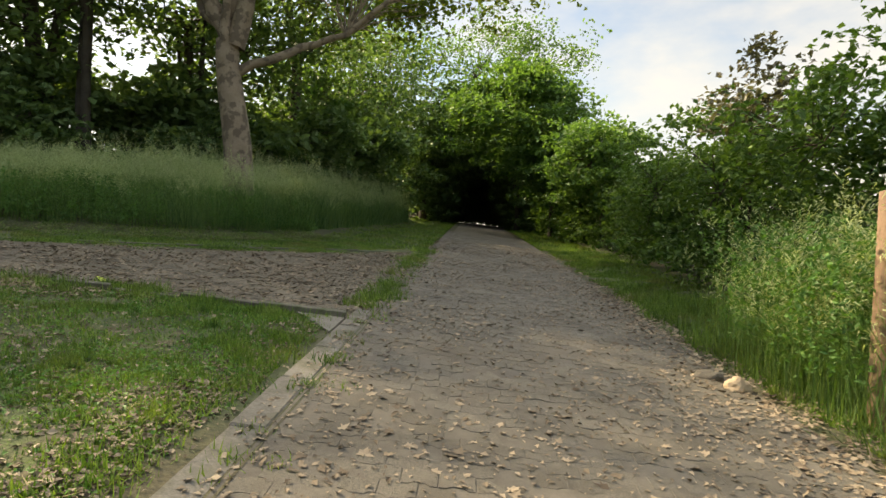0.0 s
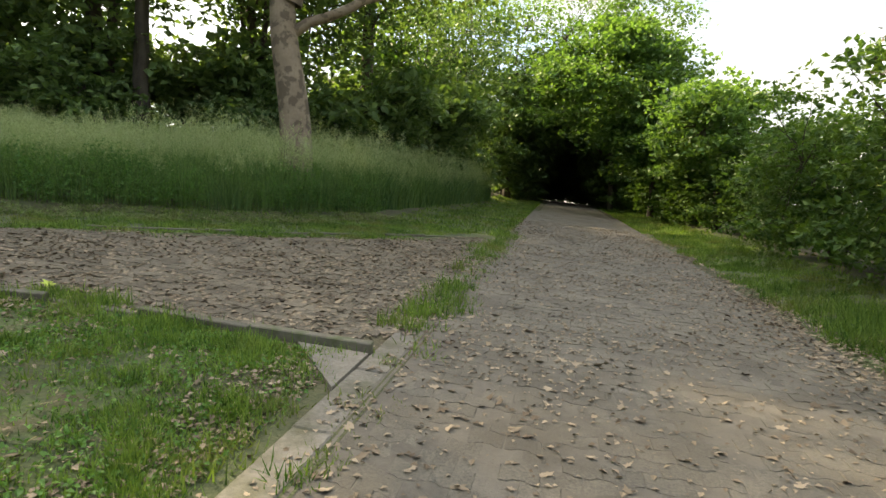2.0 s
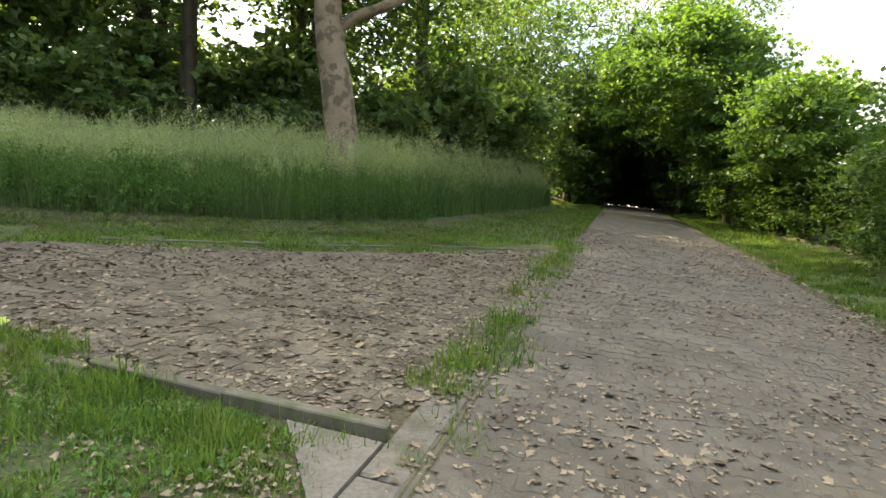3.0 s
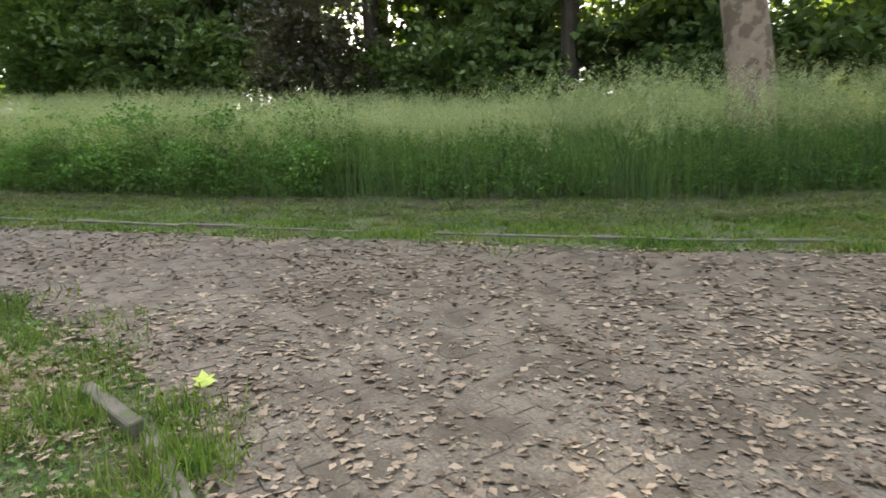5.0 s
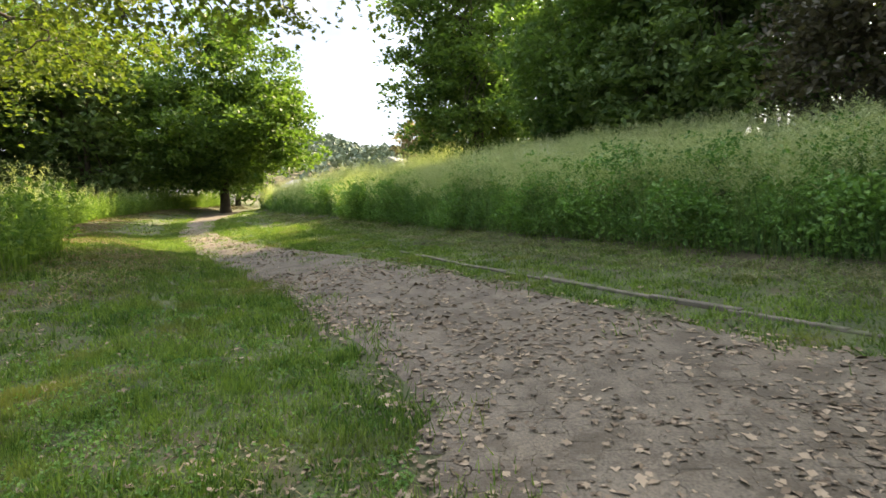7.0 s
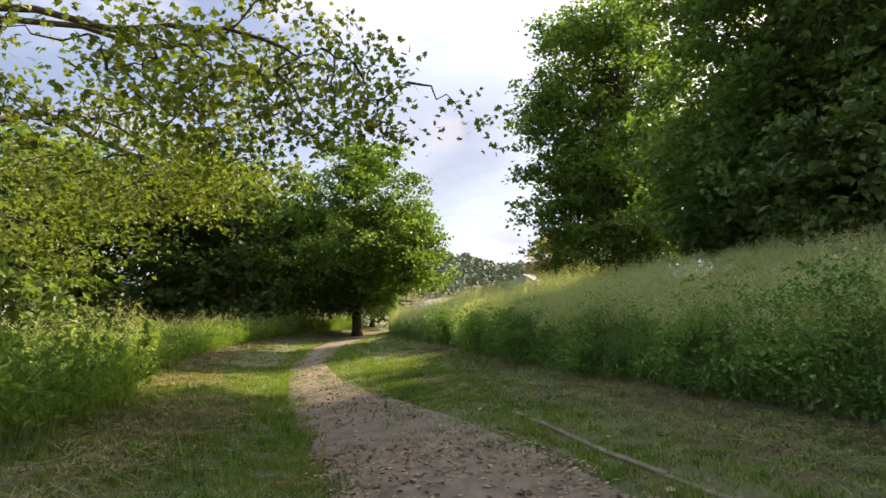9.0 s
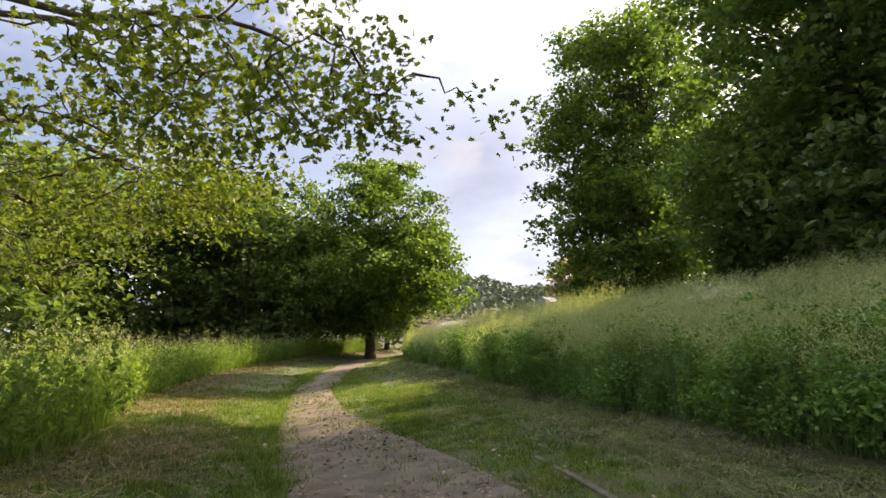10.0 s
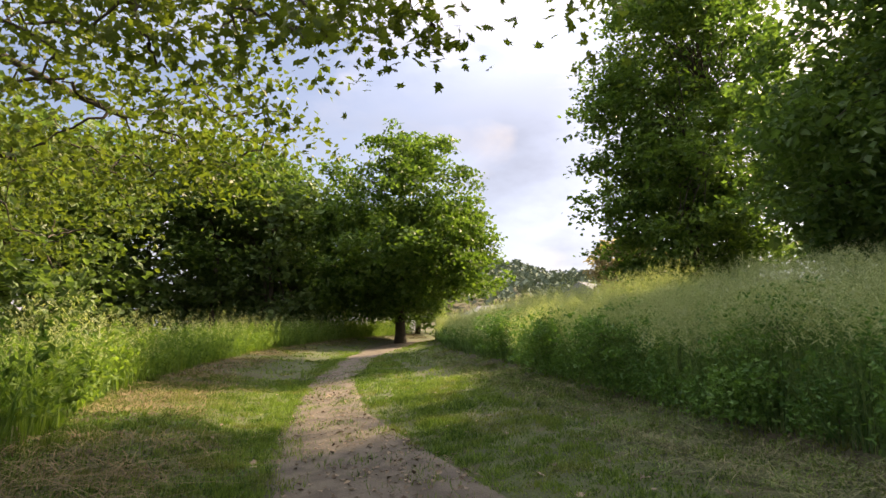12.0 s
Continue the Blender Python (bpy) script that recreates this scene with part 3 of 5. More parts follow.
def weeds(name, u, v, height, label, per=17, size=0.1, mat=None):
    """Leafy weeds: stems with leaves all the way up."""
    n = len(u)
    roots = land(u, v)
    height = np.broadcast_to(height, (n,))
    tilt = rng.normal(0, 0.14, (n, 2))
    k = rng.uniform(0.24, 1.0, (n, per))
    at = roots[:, None] + np.stack([tilt[:, None, 0] * k * height[:, None], tilt[:, None, 1] * k * height[:, None], k * height[:, None]], -1)
    at = at + rng.normal(0, 1, at.shape) * np.array([0.09, 0.09, 0.03]) * (1.15 - k)[..., None]
    lv, lf = leaf_mesh(at.reshape(-1, 3), size * rng.uniform(0.6, 1.3, n * per), 0.5, 0.27)
    stuff(name, mesh_of(name, lv, lf, mat or WEED), label, "weeds")


u, v = between(NEAR_BANK, 4300, -0.25, 1.8, 1.0)
keep = wave(u, v, 0.9, 3.0) + 0.4 * wave(u, v, 3.3, 1.0) + 0.03 * (-u - 9) > -0.45
weeds("nettles", u[keep], v[keep], rng.uniform(0.4, 1.0, keep.sum()) * (1 + 0.3 * wave(u[keep], v[keep], 2.6)), "dark green nettles and weeds at the foot of the bank", 27, 0.064)
u, v = between(FAR_BANK_W, 1300, 0.0, 2.0, 1.0)
weeds("nettles", u, v, rng.uniform(0.5, 1.0, len(u)), "green leafy weeds at the bank's foot", 20, 0.14)
u, v = between(LW, 3000, -0.25, 3.0, 1.0)
weeds("nettles", u, v, rng.uniform(0.7, 1.5, len(u)), "sunlit green leafy weeds beside the lawn", 18, 0.125, SUNLIT_WEED)

# ---- short turf ----
def turf(name, u, v, lo, hi, w, label, mat=None):
    bv, bf = short_blades(land(u, v, -0.005), rng.uniform(lo, hi, len(u)) * 1.1 * (1 + 0.45 * wave(u, v, 8.3, 0.7) + 0.3 * wave(u, v, 3.4, 2.2)), w * 1.25)
    stuff(name, mesh_of(name, bv, bf, mat or LAWN), label, "grass")


def in_main(u, v, grow=0.0):
    return (u > -1.12 - grow) & (u < 2.9 + grow)


def in_branch(u, v):
    return (signed(u, v, NEAR_EDGE) < 0) & (signed(u, v, FAR_EDGE) > 0) & (u < -1.1)


def clustered(n, box, per=24, spread=0.07):
    """Plan points in small clusters, as turf grows."""
    cu, cv = scatter(n // per, box)
    grow = rng.uniform(0.2, 1.8, n // per)
    who = rng.choice(n // per, n, p=grow / grow.sum())
    return cu[who] + rng.normal(0, spread, n), cv[who] + rng.normal(0, spread, n)


def lawn_points(n, box, per=24, spread=0.07):
    u, v = clustered(n, box, per, spread)
    keep = (signed(u, v, NEAR_EDGE) > 0.03 + 0.15 * wave(u, v, 3.1)) & (u < -1.4) & (signed(u, v, LEFT_WEEDS) < 0.3)
    keep &= rng.uniform(size=n) < np.clip(0.5 + 0.75 * wave(u, v, 1.9, 4.0) + 0.45 * wave(u, v, 5.3), 0.22, 1)
    return u[keep], v[keep]


u, v = lawn_points(230000, (-8, -1.3, 0.8, 7.2), 36, 0.045)
turf("lawn_grass", u, v, 0.02, 0.075, 0.007, "patchy mown lawn of short green grass blades")
u, v = lawn_points(190000, (-20, -7.5, -9, 6), 40, 0.055)
turf("lawn_grass", u, v, 0.03, 0.11, 0.013, "mown lawn beside the branching path")
u, v = lawn_points(90000, (-50, -18, -30, -1), 20, 0.15)
turf("lawn_grass", u, v, 0.05, 0.12, 0.03, "mown lawn farther along the path")

cu, cv = between(BANK[3:9], 10000, -3.4, 0.4, 1.0)
au, av = between(BANK[2:5], 4500, -7.0, -2.6, 1.0)
bu, bv = scatter(1500, (-7.6, -3.4, 11.5, 16.5))
cu, cv = np.concatenate([cu, au, bu]), np.concatenate([cv, av, bv])
who = rng.integers(0, len(cu), 290000)
u, v = cu[who] + rng.normal(0, 0.06, len(who)), cv[who] + rng.normal(0, 0.06, len(who))
d_far, d_bank = signed(u, v, FAR_EDGE), signed(u, v, BANK)
rows_cut = np.clip(1.15 - 0.95 * step(d_bank, -1.75, -1.2) + 0.35 * np.sin(d_bank * 9.5), 0.6, 1)      # thin where the mower left its swathes
keep = (d_far < 0.05 + 0.25 * wave(u, v, 2.2)) & (d_bank < 0.4) & (u < -1.2) & (rng.uniform(size=len(u)) < np.clip(0.9 + 0.4 * wave(u, v, 2.4, 2.0), 0.15, 1) * rows_cut)
turf("verge_grass", u[keep], v[keep], 0.025, 0.075, 0.011, "mown strip of short green grass below the bank")
cu, cv = between(NEAR_EDGE[2:8], 6000, 0.0, 4.5, 1.3)
who = rng.integers(0, 6000, 80000)
u, v = cu[who] + rng.normal(0, 0.06, len(who)), cv[who] + rng.normal(0, 0.06, len(who))
keep = signed(u, v, LEFT_WEEDS) < 0.2
turf("lawn_grass", u[keep], v[keep], 0.03, 0.09, 0.011, "green grass along the lawn's edge")
u, v = clustered(70000, (-50, -19, -20, 4), 20, 0.14)
keep = (signed(u, v, FAR_EDGE) < 0.1) & (signed(u, v, BANK) < 0.4)
turf("verge_grass", u[keep], v[keep], 0.05, 0.12, 0.022, "mown strip of grass farther along the bank")
u, v = scatter(30000, (-4.5, -1.1, 17, 50))
keep = (signed(u, v, BANK) < 0.4) & (u < -1.15)
turf("verge_grass", u[keep], v[keep], 0.04, 0.1, 0.02, "mown grass strip beside the straight path")
u, v = clustered(90000, (2.8, 5.4, 1, 24), 24, 0.07)
keep = (u > 3.08 + 0.22 * wave(u, v, 2.6)) & (rng.uniform(size=len(u)) < np.clip(0.7 + 0.5 * wave(u, v, 2.1, 1.0), 0.15, 1))
turf("verge_grass", u[keep], v[keep], 0.04, 0.12, 0.011, "uneven grass verge between the path and the hedge")
u, v = scatter(20000, (2.9, 5.2, 24, 50))
turf("verge_grass", u, v, 0.05, 0.14, 0.025, "grass verge farther along the hedge")

# clover and small lawn weeds
u, v = lawn_points(40000, (-8, -1.3, 0.8, 7.2), 14, 0.08)
lv, lf = leaf_mesh(land(u, v, 0.022), rng.uniform(0.015, 0.04, len(u)), 1.0, 0.42, 0.15)
stuff("lawn_clover", mesh_of("lawn_clover", lv, lf, WEED), "small clover and weed leaves in the lawn", "clover")
u, v = lawn_points(30000, (-18, -7.5, -6, 6), 14, 0.1)
lv, lf = leaf_mesh(land(u, v, 0.022), rng.uniform(0.02, 0.05, len(u)), 1.0, 0.42, 0.15)
stuff("lawn_clover", mesh_of("lawn_clover", lv, lf, WEED), "small clover and weed leaves beside the path", "clover")

# ---- hay and litter ----
u, v = between(BANK[2:9], 19000, -1.45, 0.1, 1.0)
keep = (wave(u, v, 1.2, 5.0) > -0.7) & (np.sin(signed(u, v, BANK) * 11.0) > -0.35)
hay = land(u[keep], v[keep], 0.03)
bv, bf, _ = blades(hay, rng.uniform(0.12, 0.3, len(hay)), 0.008, 4.0, 0.3)
bv[:, 2] = np.minimum(bv[:, 2], np.repeat(hay[:, 2], 5) + 0.05)
stuff("mown_hay", mesh_of("mown_hay", bv, bf, HAY_GREEN), "wilted mown hay lying along the foot of the bank", "hay")
for mat, count, label in ((MEADOW, 420, "wilted green clumps of cut grass on the mown strip"), (HAY_GREEN, 420, "half-dry clumps of cut grass on the mown strip")):
    cu, cv = between(BANK[2:9], count * 3, -1.5, 0.0, 1.0)
    swathe = np.sin(signed(cu, cv, BANK) * 11.0) > 0.2
    cu, cv = cu[swathe][:count], cv[swathe][:count]
    count = len(cu)
    who = np.repeat(np.arange(count), 34)
    root = land(cu[who] + rng.normal(0, 0.1, len(who)), cv[who] + rng.normal(0, 0.1, len(who)), 0.02)
    root[:, 2] += np.abs(rng.normal(0, 0.03, len(who)))
    bv, bf = short_blades(root, rng.uniform(0.08, 0.22, len(who)), 0.01)
    bv.reshape(-1, 3, 3)[:, 2, 2] = root[:, 2] + rng.uniform(-0.01, 0.06, len(who))
    stuff("cut_grass", mesh_of("cut_grass", bv, bf, mat), label, "hay")
u, v = between(LW, 17000, -1.9, 0.1, 1.0)
keep = wave(u, v, 0.9, 1.0) > -0.6
hay = land(u[keep], v[keep], 0.03)
bv, bf, _ = blades(hay, rng.uniform(0.12, 0.32, len(hay)), 0.012, 4.0, 0.3)
bv[:, 2] = np.minimum(bv[:, 2], np.repeat(hay[:, 2], 5) + 0.05)
stuff("mown_hay", mesh_of("mown_hay", bv, bf, HAY), "sunlit brown hay along the tall weeds", "hay")


def litter(name, u, v, lo, hi, label, up=0.032):
    lv, lf = lobed_mesh(land(u, v, up), rng.uniform(lo, hi, len(u)), 2.2, 0.0, True)
    stuff(name, mesh_of(name, lv, lf, LITTER), label, "leaf litter")


u, v = scatter(8000, (-14, -1.0, 1, 17))
keep = in_branch(u, v) & (rng.uniform(size=len(u)) < np.clip(0.6 + 0.6 * wave(u, v, 1.7) - 0.06 * (-u - 4), 0.08, 1))
litter("fallen_leaves", u[keep], v[keep], 0.035, 0.095, "brown dry plane leaves scattered on the branching path")
u, v = scatter(85000, (-13, -1.0, 2, 16))
keep = in_branch(u, v) & (rng.uniform(size=len(u)) < np.clip(0.62 + 0.4 * wave(u, v, 1.9, 1.0) + 0.3 * wave(u, v, 6.1, 2.0) - 0.045 * (-u - 4), 0.1, 1))
lv, lf = leaf_mesh(land(u[keep], v[keep], 0.021), rng.uniform(0.02, 0.08, keep.sum()), 3.2, 0.36, 0.06)
stuff("fallen_leaves", mesh_of("fallen_leaves", lv, lf, LITTER), "small curled dry leaves littering the branching path", "leaf litter")
u, v = scatter(34000, (-1.2, 3.4, 0, 24))
keep = rng.uniform(size=len(u)) < np.clip(0.3 + 0.2 * np.abs(u - 0.9) + 0.3 * wave(u, v, 1.5), 0.08, 1)
lv, lf = leaf_mesh(land(u[keep], v[keep], 0.034), rng.uniform(0.015, 0.055, keep.sum()), 2.4, 0.34, 0.12)
stuff("fallen_leaves", mesh_of("fallen_leaves", lv, lf, LITTER), "small curled dry leaves littering the pavers", "leaf litter")
u, v = scatter(4500, (-1.2, 3.3, 0, 22))
keep = rng.uniform(size=len(u)) < np.clip(0.25 + 0.25 * np.abs(u - 0.9) + 0.3 * wave(u, v, 1.5), 0.05, 1)
litter("fallen_leaves", u[keep], v[keep], 0.04, 0.11, "brown dry leaves scattered on the grey pavers")
u, v = scatter(2200, (-9, -1.4, 0.5, 7))
keep = (signed(u, v, NEAR_EDGE) > 0) & (rng.uniform(size=len(u)) < np.clip(0.3 + 0.6 * wave(u, v, 1.3, 2.0), 0.03, 1))
litter("fallen_leaves", u[keep], v[keep], 0.03, 0.085, "dry leaves lying in the patchy lawn", 0.022)
u, v = scatter(2300, (-26, -8, -9, 9))
keep = (signed(u, v, FAR_EDGE) > -1.5) & (signed(u, v, LEFT_WEEDS) < 0) & (rng.uniform(size=len(u)) < np.clip(0.45 + 0.5 * wave(u, v, 1.4), 0.05, 1))
litter("fallen_leaves", u[keep], v[keep], 0.05, 0.12, "dry leaves along the narrowing path", 0.025)
u, v = scatter(26000, (-26, -9, -9, 8))
keep = in_branch(u, v) & (rng.uniform(size=len(u)) < np.clip(0.5 + 0.5 * wave(u, v, 1.4, 3.0), 0.08, 1))
lv, lf = leaf_mesh(land(u[keep], v[keep], 0.028), rng.uniform(0.04, 0.09, keep.sum()), 2.4, 0.34, 0.1)
stuff("fallen_leaves", mesh_of("fallen_leaves", lv, lf, LITTER), "small dry leaves on the narrowing gravel path", "leaf litter")
u, v = scatter(11000, (-6.5, -1.32, 0.8, 6.6))
keep = rng.uniform(size=len(u)) < np.clip(0.45 + 0.6 * wave(u, v, 1.6, 2.0), 0.08, 1)
lv, lf = leaf_mesh(land(u[keep], v[keep], 0.014), rng.uniform(0.012, 0.055, keep.sum()), 1.8, 0.34, 0.15)
stuff("fallen_leaves", mesh_of("fallen_leaves", lv, lf, LITTER), "crumbled dry leaves on bare soil in the lawn", "leaf litter")
n = 15000
u, v = scatter(n, (-22, -1.5, -8, 6.6))
keep = (signed(u, v, NEAR_EDGE) > 0.1) & (signed(u, v, LEFT_WEEDS) < 0) & (wave(u, v, 2.7, 0.3) + 0.6 * wave(u, v, 7.7) > -0.1)
root = land(u[keep], v[keep], 0.035)
bv, bf = short_blades(root, rng.uniform(0.06, 0.16, len(root)), 0.009)
bv.reshape(-1, 3, 3)[:, 2, 2] = root[:, 2] + rng.uniform(-0.01, 0.03, len(root))
stuff("mown_hay", mesh_of("mown_hay", bv, bf, HAY), "dry grass clippings strewn over the mown lawn", "hay")
# brown heap of leaves and straw at the end of the edging
n = 900
u, v = rng.normal(-4.9, 0.55, n), rng.normal(6.25, 0.35, n)
litter("fallen_leaves", u, v, 0.03, 0.075, "heap of brown leaves at the end of the edging", 0.03)
n = 1500
root = land(rng.normal(-5.0, 0.6, n), rng.normal(6.15, 0.35, n), 0.03)
bv, bf = short_blades(root, rng.uniform(0.08, 0.24, n), 0.006)
bv.reshape(-1, 3, 3)[:, 2, 2] = root[:, 2] + rng.uniform(-0.01, 0.05, n)
stuff("mown_hay", mesh_of("mown_hay", bv, bf, HAY), "dry straw lying among brown leaves", "hay")
u, v = 2.85 + rng.normal(0, 0.3, 2000), rng.uniform(2.0, 13.0, 2000)
litter("fallen_leaves", u, v, 0.03, 0.085, "heaped brown leaves along the path's edge")

# grass tufts, taller and lusher
def tufts(u, v, label, lo=0.1, hi=0.28, per=70, spread=0.12, w=0.009):
    uu = np.repeat(u, per) + rng.normal(0, spread, len(u) * per)
    vv = np.repeat(v, per) + rng.normal(0, spread, len(u) * per)
    turf("grass_tufts", uu, vv, lo, hi, w, label)


tufts(np.array([-2.0, -2.2, -2.4, -2.05, -2.6, -1.9, -2.9, -3.2, -3.6, -4.3, -4.6]), np.array([6.35, 6.5, 6.3, 6.1, 6.55, 6.5, 6.6, 6.6, 6.62, 6.6, 6.5]), "lush green grass tufts against the sunken edging", 0.05, 0.15, 300, 0.13)
tufts(np.array([-4.15, -4.0, -3.85, -4.25, -3.7, -3.95]), np.array([6.92, 6.98, 6.9, 7.02, 6.94, 7.08]), "dark green tuft beside the broken end of the edging", 0.05, 0.14, 240, 0.1)
n = 95
tufts(rng.normal(-1.17, 0.13, n), rng.uniform(7.2, 18.5, n), "grass growing along the kerb between both paths", 0.05, 0.16, 60, 0.1)
n = 2600
u, v = -1.42 - np.abs(rng.normal(0, 0.35, n)), rng.uniform(0.8, 6.3, n)
lv, lf = leaf_mesh(land(u, v, 0.016), rng.uniform(0.015, 0.06, n), 2.2, 0.34, 0.12)
stuff("fallen_leaves", mesh_of("fallen_leaves", lv, lf, LITTER), "crumbled leaves on bare soil beside the kerb", "leaf litter")
n = 60
tufts(-1.45 - np.abs(rng.normal(0, 0.25, n)), rng.uniform(1.5, 6.2, n), "ragged grass at the kerb's edge", 0.03, 0.1, 60, 0.08)
n = 26
tufts(rng.normal(-1.0, 0.08, n), rng.uniform(2.5, 7.0, n), "grass in the joint beside the kerb", 0.04, 0.1, 40, 0.06)
n = 90
p = along(FAR_EDGE, 400)[rng.integers(20, 240, n)]
tufts(p[:, 0] + rng.normal(0, 0.3, n), p[:, 1] + rng.normal(0, 0.3, n), "grass creeping in over the far edge of the path", 0.04, 0.11, 60, 0.16)
n = 280
p = along(NEAR_EDGE, 400)[rng.integers(22, 260, n)]
tufts(p[:, 0] + rng.normal(0, 0.15, n), p[:, 1] + rng.normal(0, 0.2, n), "grass creeping in over the lawn's edge", 0.04, 0.13, 60, 0.14)
n = 170
q = along(FAR_EDGE, 400)[rng.integers(85, 240, n)]
tufts(q[:, 0] + rng.normal(0.1, 0.5, n), q[:, 1] - np.abs(rng.normal(0, 0.45, n)), "thin grass growing through the gravel", 0.03, 0.09, 40, 0.15)
n = 60
tufts(rng.uniform(3.1, 4.2, n), rng.uniform(3.0, 12.0, n), "long grass tufts on the verge", 0.12, 0.35, 80, 0.14)

# wild growth at the near end of the verge
n = 5200
u, v = rng.normal(4.0, 0.45, n), rng.normal(6.0, 1.0, n)
keep = (u > 3.15) & (v > 3.4)
tall_grass("tall_grass", u[keep], v[keep], rng.uniform(0.7, 1.5, keep.sum()), rng.uniform(0.007, 0.013, keep.sum()), "tall pale grasses at the verge beside the hedge", 0.8)
n = 480
u, v = rng.normal(4.0, 0.4, n), rng.normal(6.0, 0.9, n)
keep = (u > 3.2) & (v > 3.6) & ~((v < 4.85) & (u / v > 0.68))
weeds("tall_weeds", u[keep], v[keep], rng.uniform(0.7, 1.8, keep.sum()), "tall leafy weeds growing before the hedge", 46, 0.065, WEED)

# ---- trees ----
plane = tree("plane_tree", -7.05, 17.65, "tall plane tree with flaking beige bark on the grassy bank", [(0, 0, 12, 6, 6, 3.5), (3.5, -2, 10, 3.5, 3.5, 2.0), (-3.5, 2, 10.5, 4.5, 4.5, 3)], 5.2, 0.47, LEAF_PLANE, 80, 200, 0.2, 1.1, BARK_PLANE, 0.03, (-0.1, 0.1))
centres = crown_clumps([(6.5, 3.0, 8.6, 3.5, 3.0, 1.6), (3.0, 4.0, 8.0, 3.0, 3.0, 1.5), (9.5, 2.0, 9.2, 3.0, 2.5, 1.0)], 60)
lv, lf = foliage(centres, 70, 0.2, 1.0)
part("outer_crown", mesh_of("outer_crown", lv, lf, LEAF_PLANE), plane, "loose sprays of leaves hanging over the path")
pieces = [limb((0, 0, 4.2), (3.2, 0.8, 5.6), 0.16, 0.1, 0.05, 8), limb((3.2, 0.8, 5.6), (8.5, 2.0, 8.6), 0.1, 0.03, 0.03, 8), limb((0, 0, 5.0), (-1.6, -0.2, 8.5), 0.3, 0.16, 0.0, 7, 0.02), limb((0, 0, 5.0), (0.9, 0.2, 9.0), 0.33, 0.18, 0.0, 7, 0.02)]
pieces += [limb((3.2, 0.8, 5.6) if c[0] < 6 else (6.0, 1.4, 7.3), c, 0.035, 0.01, 0.05, 5) for c in centres[:40]]
tv, tf = joined(pieces)
part("branchwork", mesh_of("branchwork", tv, tf, BARK_PLANE, True), plane, "smooth beige forking limbs")

over = tree("plane_tree", -8.5, -9.5, "broad plane tree reaching over the branching path", [(0, 0, 13, 5, 5, 4), (3, -2, 12, 4, 4, 3)], 6.0, 0.55, LEAF_PLANE, 60, 150, 0.22, 1.3, BARK_PLANE, 0.03)
centres = crown_clumps([(-5.9, 12.2, 5.5, 1.2, 1, 0.45), (-5.8, 10.6, 5.8, 1.3, 1.3, 0.9), (-4.7, 9.3, 5.6, 1.6, 1.6, 1), (-4.3, 7.2, 6.2, 2.2, 2, 1.2), (-6.3, 8.8, 7.4, 2.4, 2.4, 0.9), (-4.9, 5.5, 5.4, 1.6, 1.6, 1.2)], 118)
lv, lf = foliage(centres, 48, 0.135, 0.8, True, 0.6)
part("lower_crown", mesh_of("lower_crown", lv, lf, LEAF_PLANE), over, "drooping sprays of lobed leaves lit from behind")
back = crown_clumps([(-10.2, 4.5, 6.6, 2, 2.2, 1.3), (-8.5, 1.4, 6.4, 2, 2, 1.6), (-9.5, -2, 6, 2.2, 2.4, 2), (-11, 1, 5.8, 1.8, 2, 1.2)], 80)
lv, lf = foliage(back, 62, 0.18, 1.15)
part("outer_crown", mesh_of("outer_crown", lv, lf, LEAF_PLANE), over, "yellow-green drooping leaves")
hubs = [np.array((-4.1, 7.4, 7)), np.array((-5.4, 10.2, 6.6)), np.array((-5.7, 6.5, 7.6)), np.array((-9, 2.5, 6.8)), np.array((-8.5, -1, 6.2))]
pieces = [limb((0, 0, 5.6), hubs[0], 0.12, 0.06, 0.12, 8, 0.02), limb(hubs[0], hubs[1], 0.07, 0.035, 0.04, 7), limb((0, 0, 5.8), hubs[2], 0.13, 0.05, 0.1, 8), limb((0, 0, 5.5), hubs[3], 0.16, 0.06, 0.08, 8), limb((0, 0, 5.2), hubs[4], 0.2, 0.08, 0.08, 8)]
nodes = list(hubs)
goal = np.concatenate([centres, back])
for c in goal[np.argsort([min(np.linalg.norm(q - c) for q in hubs) for c in goal])]:
    h = min(nodes, key=lambda q: np.linalg.norm(q - c))
    pieces.append(limb(h, c, 0.028, 0.01, 0.03, 6, 0.06))
    nodes.append(c)
tv, tf = joined(pieces)
part("branchwork", mesh_of("branchwork", tv, tf, BARK, True), over, "dark limbs and twigs seen against the sky")

# wood behind the bank
WOOD = (
    ([(0, 0, 9.5, 3.4, 3.4, 4.2), (1.8, 1, 5.5, 2.2, 2.2, 2)], 6.5, 0.24, 3),
    ([(0, 0, 10.5, 4.2, 4.2, 4.2), (-2, 1.5, 6.0, 2.4, 2.4, 1.8)], 7.5, 0.3, 2),
    ([(0, 0, 6.4, 2.6, 2.6, 4.4), (0.5, -1, 3.4, 2.2, 2.2, 2.0)], 5.0, 0.15, 3))
WOOD_SPOTS = [(-11.0, 23.0, 0, 1.15), (-15.5, 20.5, 1, 1.0), (-20.5, 17.5, 0, 1.25), (-8.0, 27.0, 1, 1.0), (-24.5, 14.5, 2, 1.0), (-7.0, 33.0, 2, 1.1), (-29.0, 17.5, 1, 1.2), (-6.2, 39.5, 2, 1.2), (-6.5, 46.0, 0, 1.0), (-21.6, 14.6, 0, 1.0), (-33.0, 14.0, 1, 1.2), (-24.0, 20.0, 0, 1.3), (-13.0, 19.6, 0, 1.05)]
first = {}
